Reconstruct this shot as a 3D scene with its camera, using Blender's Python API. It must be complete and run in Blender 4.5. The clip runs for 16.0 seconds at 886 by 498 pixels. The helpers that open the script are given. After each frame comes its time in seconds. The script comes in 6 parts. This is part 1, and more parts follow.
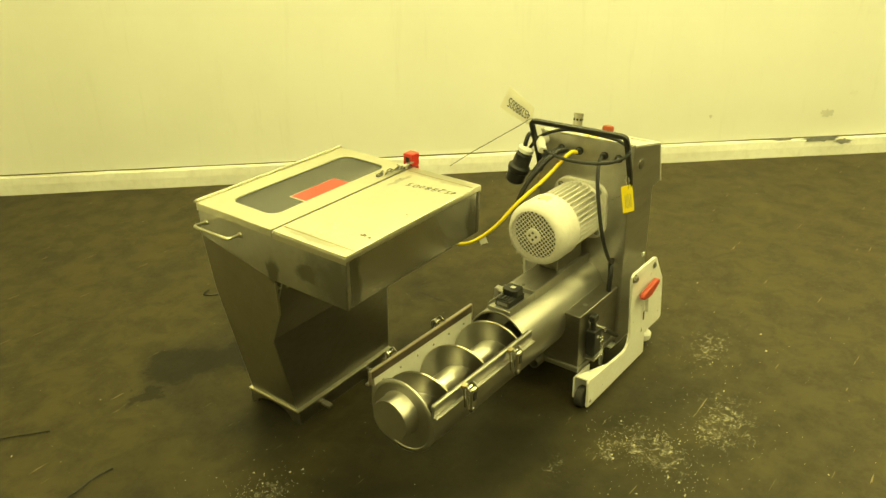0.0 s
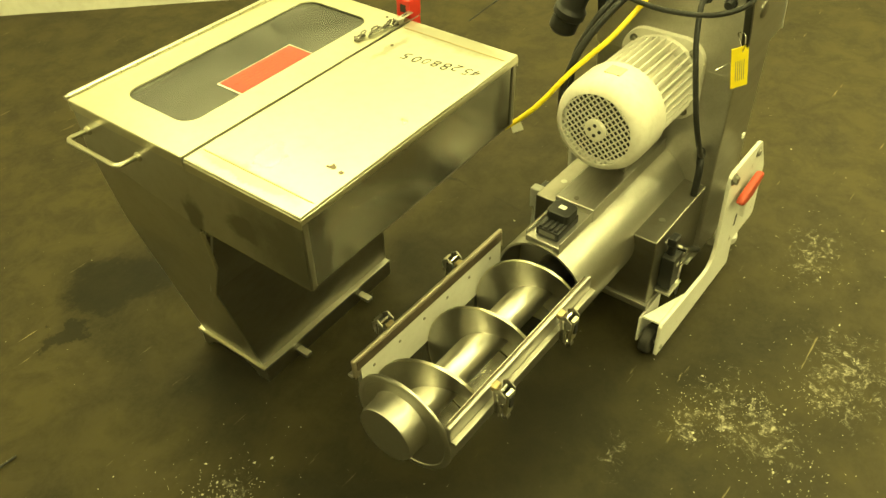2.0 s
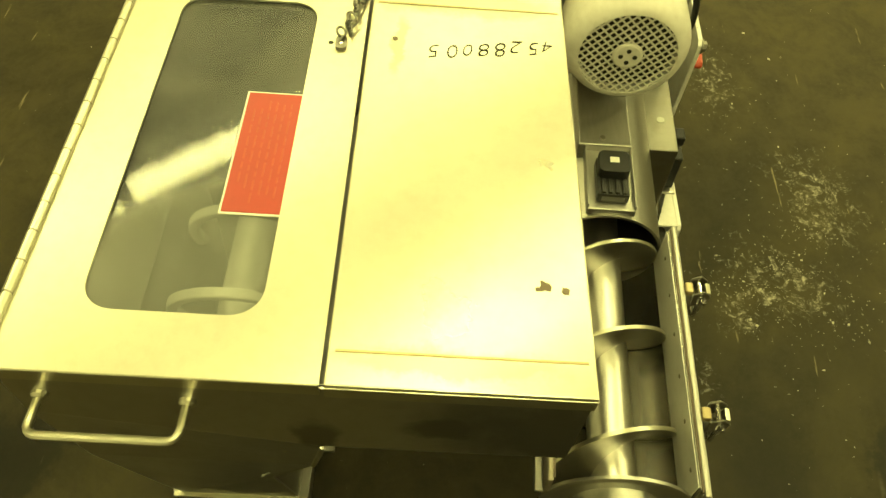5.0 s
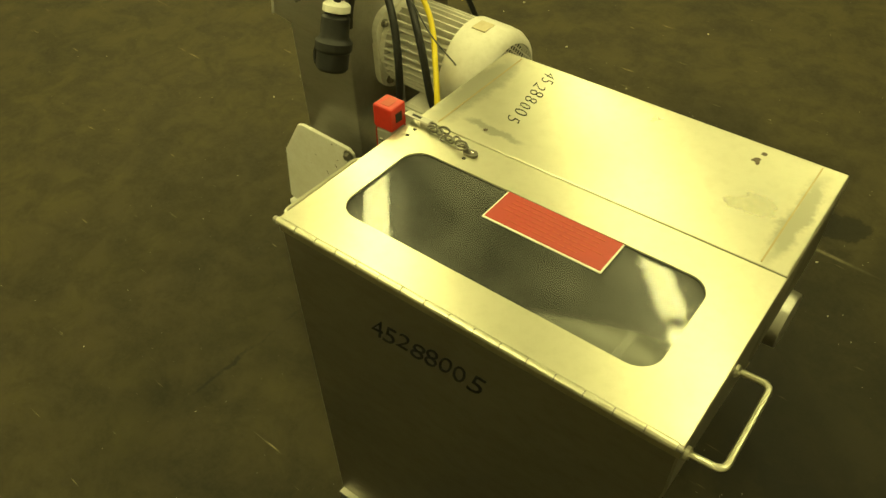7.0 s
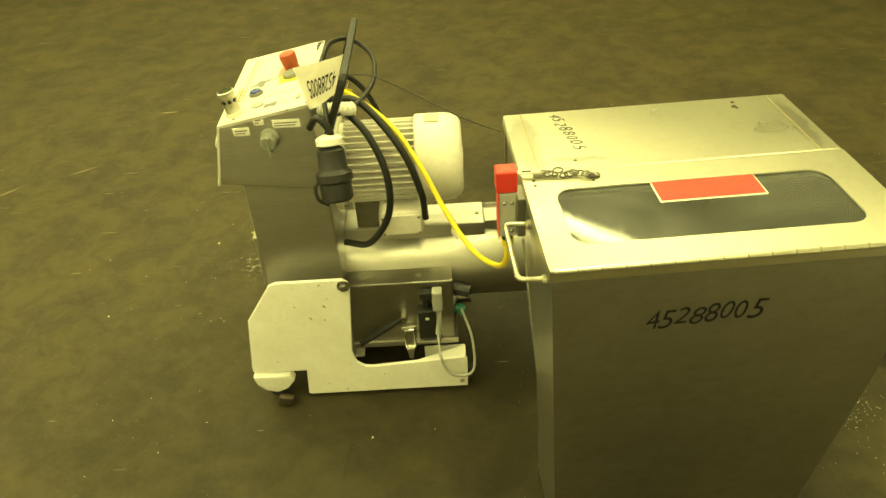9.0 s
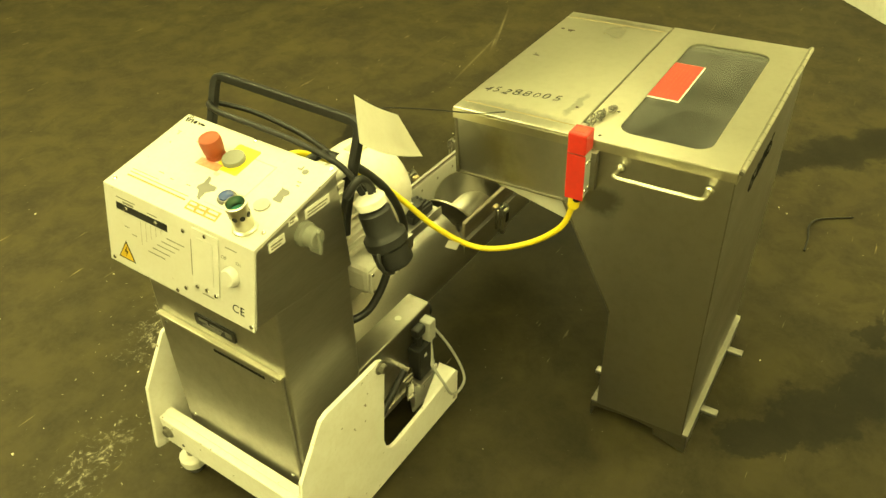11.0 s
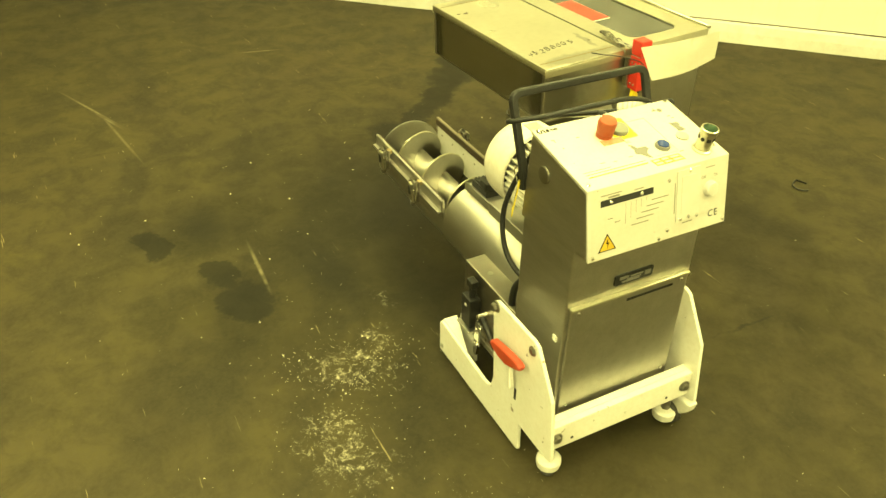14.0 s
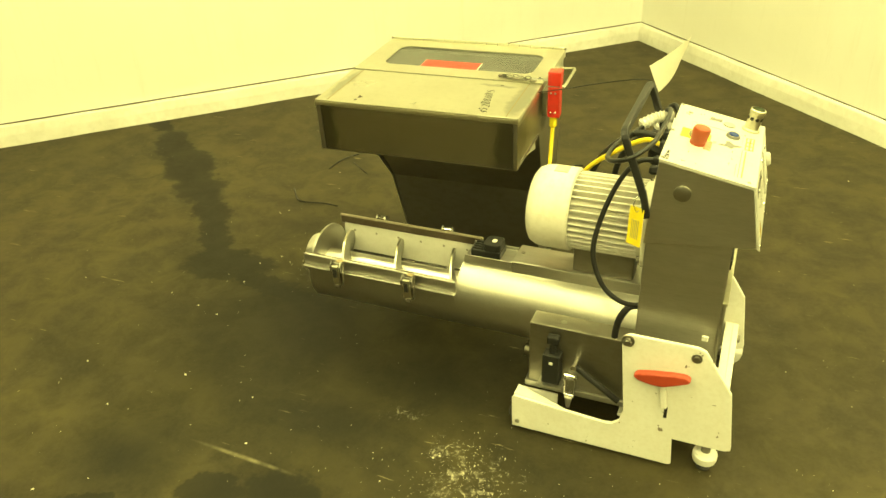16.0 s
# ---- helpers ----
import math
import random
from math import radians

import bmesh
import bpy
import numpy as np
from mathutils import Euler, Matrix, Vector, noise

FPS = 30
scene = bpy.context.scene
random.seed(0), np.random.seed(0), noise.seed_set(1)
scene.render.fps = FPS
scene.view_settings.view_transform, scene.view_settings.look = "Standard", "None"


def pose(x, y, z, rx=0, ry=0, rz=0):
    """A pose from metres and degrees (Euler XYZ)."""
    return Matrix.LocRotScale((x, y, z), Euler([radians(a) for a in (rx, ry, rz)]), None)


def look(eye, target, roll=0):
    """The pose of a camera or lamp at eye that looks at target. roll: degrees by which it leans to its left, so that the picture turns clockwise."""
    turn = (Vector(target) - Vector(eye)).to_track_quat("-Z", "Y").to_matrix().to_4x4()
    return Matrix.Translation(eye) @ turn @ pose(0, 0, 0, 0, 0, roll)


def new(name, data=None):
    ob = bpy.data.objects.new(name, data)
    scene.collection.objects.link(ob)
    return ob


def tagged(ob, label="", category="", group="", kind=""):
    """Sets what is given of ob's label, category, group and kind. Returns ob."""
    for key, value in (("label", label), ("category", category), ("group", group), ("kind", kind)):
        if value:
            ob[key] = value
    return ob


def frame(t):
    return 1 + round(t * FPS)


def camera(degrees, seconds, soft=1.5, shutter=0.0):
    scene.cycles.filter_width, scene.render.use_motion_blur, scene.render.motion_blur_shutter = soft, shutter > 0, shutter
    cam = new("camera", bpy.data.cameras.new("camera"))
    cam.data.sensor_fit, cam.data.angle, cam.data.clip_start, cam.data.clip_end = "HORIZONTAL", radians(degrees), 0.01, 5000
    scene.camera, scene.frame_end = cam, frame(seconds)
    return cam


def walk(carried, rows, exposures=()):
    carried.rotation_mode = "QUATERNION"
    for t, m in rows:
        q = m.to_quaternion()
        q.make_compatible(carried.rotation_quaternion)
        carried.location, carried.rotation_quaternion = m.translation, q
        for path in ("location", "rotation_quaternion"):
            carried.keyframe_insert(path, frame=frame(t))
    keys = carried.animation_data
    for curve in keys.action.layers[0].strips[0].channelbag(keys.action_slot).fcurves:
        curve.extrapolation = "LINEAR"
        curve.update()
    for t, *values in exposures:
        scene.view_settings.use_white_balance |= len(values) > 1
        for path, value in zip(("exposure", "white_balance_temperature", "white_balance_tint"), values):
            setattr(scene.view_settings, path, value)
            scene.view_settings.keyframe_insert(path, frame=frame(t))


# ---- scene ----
cam = camera(59.75, 16.0)
PATH = [
    (0, (2.4959, 1.1498, 1.6195), (1.2076, 0.1496, 0.8579), -1.38),
    (0.5, (2.4248, 1.0820, 1.5996), (1.1619, 0.0922, 0.7838), -1.44),
    (1, (2.1636, 0.9882, 1.5856), (0.9474, 0.0062, 0.6931), -2.01),
    (1.5, (1.9847, 0.8591, 1.5555), (0.8299, -0.1012, 0.5634), -2.52),
    (2, (1.8274, 0.6145, 1.4966), (0.7708, -0.2457, 0.3202), -2.84),
    (2.5, (1.6674, 0.4423, 1.4298), (0.7278, -0.2038, 0.0371), -1.56),
    (3, (1.4047, 0.2897, 1.3330), (0.6761, -0.2219, -0.2314), -3.17),
    (3.5, (1.2739, 0.2000, 1.3004), (0.8110, -0.2558, -0.3783), -13.09),
    (4, (1.3041, 0.1369, 1.3109), (0.7717, -0.2777, -0.3578), -12.29),
    (4.5, (1.5258, -0.0652, 1.3917), (0.6366, -0.2678, -0.1602), 0.07),
    (4.7, (1.5715, -0.1476, 1.4345), (0.6064, -0.2893, -0.0782), 0.89),
    (6.8, (1.4160, -1.1673, 1.5362), (0.4810, -0.2267, 0.3191), -1.60),
    (7, (1.3459, -1.2140, 1.5527), (0.5245, -0.2548, 0.2700), -2.66),
    (7.5, (1.1844, -1.4838, 1.5552), (0.5910, -0.3507, 0.2888), -3.09),
    (8, (0.9754, -1.7016, 1.5938), (0.6181, -0.3804, 0.4247), -1.12),
    (8.5, (0.7052, -1.7095, 1.5780), (0.5222, -0.3049, 0.4673), -2.64),
    (9, (0.4641, -1.6977, 1.5603), (0.4650, -0.2499, 0.4909), -3.89),
    (9.2, (0.3184, -1.6710, 1.5670), (0.4775, -0.2301, 0.5001), -3.18),
    (11.3, (-0.7098, -0.7429, 1.5331), (0.5884, -0.1440, 0.4395), -0.82),
    (11.5, (-0.7546, -0.6123, 1.5466), (0.6008, -0.1333, 0.4634), -1.25),
    (12, (-0.9245, -0.3143, 1.5507), (0.4917, -0.0727, 0.4662), -2.33),
    (12.5, (-1.0911, 0.0158, 1.5564), (0.3544, 0.0027, 0.4840), -2.20),
    (13, (-1.0750, 0.3679, 1.5269), (0.3507, 0.1356, 0.4530), -2.55),
    (13.5, (-1.0736, 0.7083, 1.5287), (0.3169, 0.2708, 0.4726), -3.79),
    (14, (-0.9823, 1.0340, 1.5583), (0.3123, 0.3228, 0.5297), 0.98),
    (14.5, (-0.7236, 1.2549, 1.5493), (0.4417, 0.3013, 0.5629), 0.17),
    (15, (-0.5155, 1.5198, 1.5274), (0.4674, 0.3412, 0.5868), 1.19),
    (15.5, (-0.2638, 1.7485, 1.5374), (0.5007, 0.3937, 0.6319), 2.77),
    (16, (0.0597, 1.7708, 1.5431), (0.6534, 0.3379, 0.6297), -2.24),
]
EXPOSURES = [(0, -0.20), (1, -0.10), (2, 0.02), (2.6, 0.22), (4.0, 0.18), (4.5, -0.28), (4.7, -0.45), (6.8, -1.15), (7.0, -1.05), (7.5, -0.6), (8.0, -0.05), (8.5, 0.05), (9.0, 0.0), (11.5, 0.0), (12.0, 0.0), (13.0, 0.18), (14.0, 0.30), (15.0, 0.25), (16, 0.25)]
walk(cam, [(t, look(e, g, r)) for t, e, g, r in PATH], EXPOSURES)


# ---- world and light ----
world = bpy.data.worlds.new("world")
world.use_nodes = True
world.node_tree.nodes["Background"].inputs[0].default_value = (0.9, 0.85, 0.5, 1)
world.node_tree.nodes["Background"].inputs[1].default_value = 0.02
scene.world = world

LAMP_TINT = (1.0, 0.94, 0.335)
LAMP_WATTS = 24.5
LAMP_Z = 3.02
# rows of twin-tube battens run parallel to the long wall
ROW = Vector((0.671, -0.741, 0)).normalized()
ACROSS = Vector((0.741, 0.671, 0)).normalized()
# column -4.73 is added: no lamp is known there, it brightens the far floor
BATTENS = [(d, s) for d in (-1.62, 0.0, 1.56, 3.13) for s in (-4.73, -3.15, -1.57, 0.01, 1.59)]


# ---- materials ----
def material(name, rough=0.5, metal=0.0):
    m = bpy.data.materials.new(name)
    m.use_nodes = True
    nt = m.node_tree
    b = nt.nodes["Principled BSDF"]
    b.inputs["Roughness"].default_value = rough
    b.inputs["Metallic"].default_value = metal
    return m, nt, b


def node(nt, kind, **values):
    n = nt.nodes.new(kind)
    for k, v in values.items():
        n.inputs[k].default_value = v
    return n


def ramp(nt, src, stops):
    r = nt.nodes.new("ShaderNodeValToRGB")
    els = r.color_ramp.elements
    while len(els) < len(stops):
        els.new(0.5)
    for e, (p, c) in zip(els, stops):
        e.position, e.color = p, (*c, 1)
    nt.links.new(src, r.inputs[0])
    return r


def grey(v):
    return (v, v, v)


def coords(nt, scale=(1, 1, 1), space="Object"):
    t = nt.nodes.new("ShaderNodeTexCoord")
    m = node(nt, "ShaderNodeMapping", Scale=scale)
    nt.links.new(t.outputs[space], m.inputs[0])
    return m.outputs[0]


def mix(nt, fac, a, b, mode="MIX"):
    n = nt.nodes.new("ShaderNodeMix")
    n.data_type, n.blend_type = "RGBA", mode
    for slot, v in ((0, fac), (6, a), (7, b)):
        if hasattr(v, "links"):
            nt.links.new(v, n.inputs[slot])
        elif slot == 0:
            n.inputs[0].default_value = v
        else:
            n.inputs[slot].default_value = (*v, 1)
    return n.outputs[2]


def bump(nt, b, src, strength, distance):
    n = node(nt, "ShaderNodeBump", Strength=strength, Distance=distance)
    nt.links.new(src, n.inputs["Height"])
    nt.links.new(n.outputs[0], b.inputs["Normal"])


def worn(name, base, dark, rough, metal=0.0, scale=6.0, grain=60.0, rough_var=0.12, bumpy=0.15, stretch=(1, 1, 1), spec=0.5):
    """Two-scale variation: broad stains and fine grain, with relief."""
    m, nt, b = material(name, rough, metal)
    c = coords(nt, stretch)
    big = node(nt, "ShaderNodeTexNoise", Scale=scale, Detail=6.0, Roughness=0.6)
    fine = node(nt, "ShaderNodeTexNoise", Scale=grain, Detail=4.0, Roughness=0.6)
    nt.links.new(c, big.inputs["Vector"])
    nt.links.new(c, fine.inputs["Vector"])
    f1 = ramp(nt, big.outputs[0], [(0.35, grey(0)), (0.75, grey(1))])
    f2 = ramp(nt, fine.outputs[0], [(0.45, grey(0)), (0.8, grey(1))])
    col = mix(nt, f1.outputs[0], base, tuple(0.55 * p + 0.45 * q for p, q in zip(base, dark)))
    half = node(nt, "ShaderNodeMath")
    half.operation = "MULTIPLY"
    half.inputs[1].default_value = 0.35
    nt.links.new(f2.outputs[0], half.inputs[0])
    col = mix(nt, half.outputs[0], col, dark)
    nt.links.new(col, b.inputs["Base Color"])
    r = node(nt, "ShaderNodeMapRange")
    r.inputs[3].default_value, r.inputs[4].default_value = max(0.03, rough - rough_var), rough + rough_var
    nt.links.new(big.outputs[0], r.inputs[0])
    nt.links.new(r.outputs[0], b.inputs["Roughness"])
    b.inputs["Specular IOR Level"].default_value = spec
    if bumpy:
        bump(nt, b, fine.outputs[0], bumpy, 0.0008)
    return m


STEEL = worn("brushed_steel", (0.50, 0.49, 0.45), (0.33, 0.31, 0.27), 0.40, 1.0, 4.0, 40.0, 0.10, 0.10, (1, 6, 6))
STEEL_LID = worn("lid_steel", (0.62, 0.60, 0.48), (0.48, 0.455, 0.35), 0.31, 1.0, 5.0, 60.0, 0.08, 0.10, (1, 1, 1))
STEEL_DULL = worn("dark_stained_steel", (0.33, 0.315, 0.275), (0.18, 0.165, 0.13), 0.40, 1.0, 3.0, 30.0, 0.12, 0.12, (1, 1, 2))
STEEL_BLAST = worn("satin_steel_tube", (0.52, 0.51, 0.46), (0.38, 0.36, 0.31), 0.38, 1.0, 8.0, 180.0, 0.06, 0.25)
STEEL_POLISH = worn("polished_steel", (0.72, 0.70, 0.64), (0.55, 0.53, 0.47), 0.34, 1.0, 9.0, 60.0, 0.08, 0.08)
LINER = worn("dim_trough_lining", (0.33, 0.32, 0.285), (0.22, 0.21, 0.18), 0.24, 0.95, 6.0, 50.0, 0.08, 0.1)
FLIGHT = worn("satin_screw_flight", (0.47, 0.46, 0.41), (0.35, 0.335, 0.29), 0.30, 1.0, 7.0, 70.0, 0.08, 0.1)
RUSTY = worn("discoloured_steel", (0.135, 0.105, 0.075), (0.06, 0.045, 0.03), 0.45, 0.7, 14.0, 70.0, 0.1, 0.2)
CHAIN = worn("dark_chain_steel", (0.22, 0.21, 0.18), (0.10, 0.09, 0.07), 0.32, 1.0, 30.0, 90.0, 0.06, 0.0)
CHROME = worn("chromed_metal", (0.72, 0.71, 0.68), (0.5, 0.48, 0.44), 0.16, 1.0, 20.0, 90.0, 0.06, 0.0)
PAINT = worn("chipped_white_paint", (0.80, 0.79, 0.74), (0.60, 0.56, 0.46), 0.42, 0.0, 9.0, 90.0, 0.08, 0.1)
DUSTY = worn("dusty_steel", (0.55, 0.54, 0.49), (0.36, 0.35, 0.31), 0.42, 0.3, 9.0, 50.0, 0.08, 0.1)
MATTE_SKIN = worn("pale_matte_skin", (0.58, 0.57, 0.52), (0.38, 0.37, 0.33), 0.6, 0.0, 5.0, 30.0, 0.06, 0.1)
STRIP = worn("pale_satin_strip", (0.72, 0.71, 0.66), (0.54, 0.52, 0.46), 0.42, 0.3, 8.0, 60.0, 0.08, 0.1)
RAIL = worn("tarnished_rail_steel", (0.38, 0.34, 0.27), (0.24, 0.20, 0.15), 0.52, 0.95, 12.0, 60.0, 0.08, 0.1, (1, 3, 3))
FADEDRED = worn("faded_red_print", (0.56, 0.17, 0.08), (0.62, 0.36, 0.24), 0.45, 0.0, 30.0, 120.0, 0.05, 0.0)
TAN = worn("faded_tan_label", (0.50, 0.42, 0.26), (0.62, 0.56, 0.42), 0.5, 0.0, 60.0, 160.0, 0.05, 0.0)
PANEL = worn("panel_white_film", (0.52, 0.51, 0.47), (0.43, 0.40, 0.33), 0.40, 0.0, 8.0, 120.0, 0.06, 0.04)
MOTOR = worn("motor_cream_paint", (0.72, 0.70, 0.63), (0.44, 0.40, 0.31), 0.45, 0.0, 8.0, 70.0, 0.08, 0.15)
BLACK = worn("black_plastic", (0.012, 0.012, 0.012), (0.032, 0.032, 0.029), 0.38, 0.0, 12.0, 90.0, 0.1, 0.1, spec=0.35)
RUBBER = worn("black_rubber", (0.025, 0.024, 0.022), (0.07, 0.065, 0.055), 0.62, 0.0, 14.0, 90.0, 0.1, 0.15)
DARK = worn("dark_recess", (0.012, 0.011, 0.01), (0.03, 0.028, 0.024), 0.7, 0.0, 12.0, 60.0, 0.05, 0.0)
GREYPL = worn("grey_plastic", (0.36, 0.36, 0.33), (0.24, 0.23, 0.2), 0.45, 0.0, 12.0, 80.0, 0.08, 0.06)
WHITEPL = worn("white_plastic", (0.74, 0.73, 0.68), (0.5, 0.47, 0.4), 0.4, 0.0, 12.0, 80.0, 0.08, 0.06)
RED = worn("red_plastic", (0.56, 0.028, 0.016), (0.36, 0.024, 0.016), 0.38, 0.0, 14.0, 90.0, 0.06, 0.05)
STOPRED = worn("worn_red_knob", (0.33, 0.062, 0.014), (0.22, 0.045, 0.012), 0.45, 0.0, 14.0, 90.0, 0.06, 0.05)
DARKGREY = worn("dark_grey_plastic", (0.16, 0.155, 0.14), (0.1, 0.095, 0.08), 0.5, 0.0, 12.0, 80.0, 0.08, 0.06)
ORANGE = worn("faded_red_plastic", (0.44, 0.055, 0.022), (0.30, 0.04, 0.018), 0.42, 0.0, 14.0, 90.0, 0.06, 0.05)
SIGNRED = worn("red_sign_film", (0.40, 0.032, 0.020), (0.30, 0.028, 0.018), 0.4, 0.0, 10.0, 120.0, 0.08, 0.03)
YELLOW = worn("yellow_jacket", (0.80, 0.64, 0.015), (0.6, 0.45, 0.015), 0.42, 0.0, 14.0, 90.0, 0.08, 0.05)
BLUE = worn("blue_button", (0.02, 0.05, 0.22), (0.02, 0.03, 0.1), 0.2, 0.0, 14.0, 90.0, 0.05, 0.0)
GREENPL = worn("green_plastic", (0.01, 0.12, 0.085), (0.01, 0.07, 0.05), 0.4, 0.0, 14.0, 90.0, 0.05, 0.0)
PAPER = worn("paper_card", (0.82, 0.80, 0.72), (0.70, 0.67, 0.56), 0.6, 0.0, 8.0, 90.0, 0.05, 0.1)
INK = worn("marker_ink", (0.010, 0.010, 0.011), (0.02, 0.02, 0.02), 0.7, 0.0, 20.0, 120.0, 0.05, 0.0, spec=0.12)
FADEDINK = worn("faded_print", (0.16, 0.15, 0.12), (0.3, 0.28, 0.22), 0.5, 0.0, 20.0, 120.0, 0.05, 0.0)
BRASSY = worn("tarnished_steel", (0.46, 0.38, 0.22), (0.30, 0.22, 0.11), 0.42, 0.8, 18.0, 80.0, 0.08, 0.1)
AMBER = worn("amber_film", (0.55, 0.36, 0.015), (0.42, 0.28, 0.015), 0.45, 0.0, 20.0, 90.0, 0.05, 0.0)
KNOB = worn("grey_green_plastic", (0.20, 0.205, 0.17), (0.14, 0.14, 0.115), 0.45, 0.0, 14.0, 90.0, 0.05, 0.05)
GOLD = worn("ochre_print", (0.27, 0.175, 0.025), (0.40, 0.30, 0.10), 0.45, 0.0, 30.0, 120.0, 0.05, 0.0)
ACRYLIC_GREY = worn("scuffed_acrylic", (0.54, 0.53, 0.49), (0.42, 0.41, 0.37), 0.3, 0.0, 9.0, 60.0, 0.06, 0.03)


def chipped(m, at=0.69):
    """Small bare chips through the paint."""
    nt = m.node_tree
    b = nt.nodes["Principled BSDF"]
    src = b.inputs["Base Color"].links[0].from_socket
    n = node(nt, "ShaderNodeTexNoise", Scale=42.0, Detail=3.0, Roughness=0.55)
    nt.links.new(coords(nt), n.inputs["Vector"])
    f = ramp(nt, n.outputs[0], [(at, grey(0)), (at + 0.02, grey(0.9))])
    nt.links.new(mix(nt, f.outputs[0], src, (0.16, 0.12, 0.07)), b.inputs["Base Color"])


chipped(PAINT, 0.70)
chipped(PANEL, 0.745)


def patched_steel(name, base, dark, rough, patches, deep=0.35):
    """Steel with broad dull stains at given places (object coordinates)."""
    m = worn(name, base, dark, rough, 1.0, 4.0, 45.0, 0.10, 0.10)
    nt = m.node_tree
    b = nt.nodes["Principled BSDF"]
    src = b.inputs["Base Color"].links[0].from_socket
    c = coords(nt)
    wob = node(nt, "ShaderNodeTexNoise", Scale=14.0, Detail=5.0, Roughness=0.65)
    nt.links.new(c, wob.inputs["Vector"])
    mv = nt.nodes.new("ShaderNodeVectorMath")
    mv.operation = "MULTIPLY_ADD"
    nt.links.new(wob.outputs["Color"], mv.inputs[0])
    mv.inputs[1].default_value = (0.06, 0.06, 0.06)
    nt.links.new(c, mv.inputs[2])
    mask = None
    for x, y, z, a, e, f in patches:
        mp = nt.nodes.new("ShaderNodeMapping")
        mp.vector_type = "TEXTURE"
        mp.inputs["Location"].default_value = (x + 0.03, y + 0.03, z + 0.03)
        mp.inputs["Scale"].default_value = (a, e, f)
        nt.links.new(mv.outputs[0], mp.inputs[0])
        ln = nt.nodes.new("ShaderNodeVectorMath")
        ln.operation = "LENGTH"
        nt.links.new(mp.outputs[0], ln.inputs[0])
        mr = node(nt, "ShaderNodeMapRange")
        mr.interpolation_type = "SMOOTHSTEP"
        mr.inputs[1].default_value, mr.inputs[2].default_value = 1.1, 0.55
        nt.links.new(ln.outputs["Value"], mr.inputs[0])
        if mask is None:
            mask = mr.outputs[0]
        else:
            mx = nt.nodes.new("ShaderNodeMath")
            mx.operation = "MAXIMUM"
            nt.links.new(mask, mx.inputs[0])
            nt.links.new(mr.outputs[0], mx.inputs[1])
            mask = mx.outputs[0]
    col = mix(nt, mask, src, tuple(deep * q for q in base))
    nt.links.new(col, b.inputs["Base Color"])
    return m


HEAD_STEEL = patched_steel("head_steel_heat_marked", (0.52, 0.51, 0.46), (0.37, 0.35, 0.30), 0.32,
                           [(0.29, 0.584, 0.70, 0.055, 0.2, 0.12), (-0.28, 0.584, 0.70, 0.06, 0.2, 0.12), (0.31, 0.44, 0.70, 0.2, 0.045, 0.03),
                            (0.31, 0.30, 0.66, 0.2, 0.03, 0.05), (-0.31, 0.55, 0.70, 0.2, 0.05, 0.10), (-0.31, 0.25, 0.66, 0.2, 0.05, 0.04)], 0.48)
FRONT_STEEL = patched_steel("head_front_steel", (0.46, 0.45, 0.40), (0.33, 0.315, 0.265), 0.22,
                            [(0.285, 0.584, 0.70, 0.035, 0.2, 0.14), (-0.28, 0.584, 0.70, 0.05, 0.2, 0.12)], 0.45)
COVER_STEEL = patched_steel("cover_steel_smeared", (0.62, 0.60, 0.48), (0.48, 0.455, 0.35), 0.30,
                            [(-0.285, 0.45, 0.797, 0.035, 0.15, 0.2), (0.285, 0.44, 0.797, 0.022, 0.13, 0.2), (-0.19, 0.36, 0.797, 0.07, 0.012, 0.2)], 0.62)


def glass_material():
    """A scuffed clear sheet: mostly see-through, with a thin dusty film and a glossy face."""
    m, nt, b = material("scratched_clear_window", 0.06)
    c = coords(nt, (1, 1, 1))
    n = node(nt, "ShaderNodeTexNoise", Scale=6.0, Detail=7.0, Roughness=0.65, Distortion=0.6)
    nt.links.new(c, n.inputs["Vector"])
    film = ramp(nt, n.outputs[0], [(0.35, grey(0.08)), (0.74, grey(0.28))])
    clear = nt.nodes.new("ShaderNodeBsdfTransparent")
    clear.inputs[0].default_value = (0.95, 0.96, 0.94, 1)
    b.inputs["Base Color"].default_value = (0.38, 0.385, 0.35, 1)
    b.inputs["Specular IOR Level"].default_value = 0.0
    dusty = nt.nodes.new("ShaderNodeMixShader")
    nt.links.new(film.outputs[0], dusty.inputs[0])
    nt.links.new(clear.outputs[0], dusty.inputs[1])
    nt.links.new(b.outputs[0], dusty.inputs[2])
    gloss = nt.nodes.new("ShaderNodeBsdfGlossy")
    gloss.inputs["Roughness"].default_value = 0.05
    fres = node(nt, "ShaderNodeFresnel", IOR=1.5)
    shine = nt.nodes.new("ShaderNodeMixShader")
    nt.links.new(fres.outputs[0], shine.inputs[0])
    nt.links.new(dusty.outputs[0], shine.inputs[1])
    nt.links.new(gloss.outputs[0], shine.inputs[2])
    nt.links.new(shine.outputs[0], nt.nodes["Material Output"].inputs["Surface"])
    return m


GLASS = glass_material()


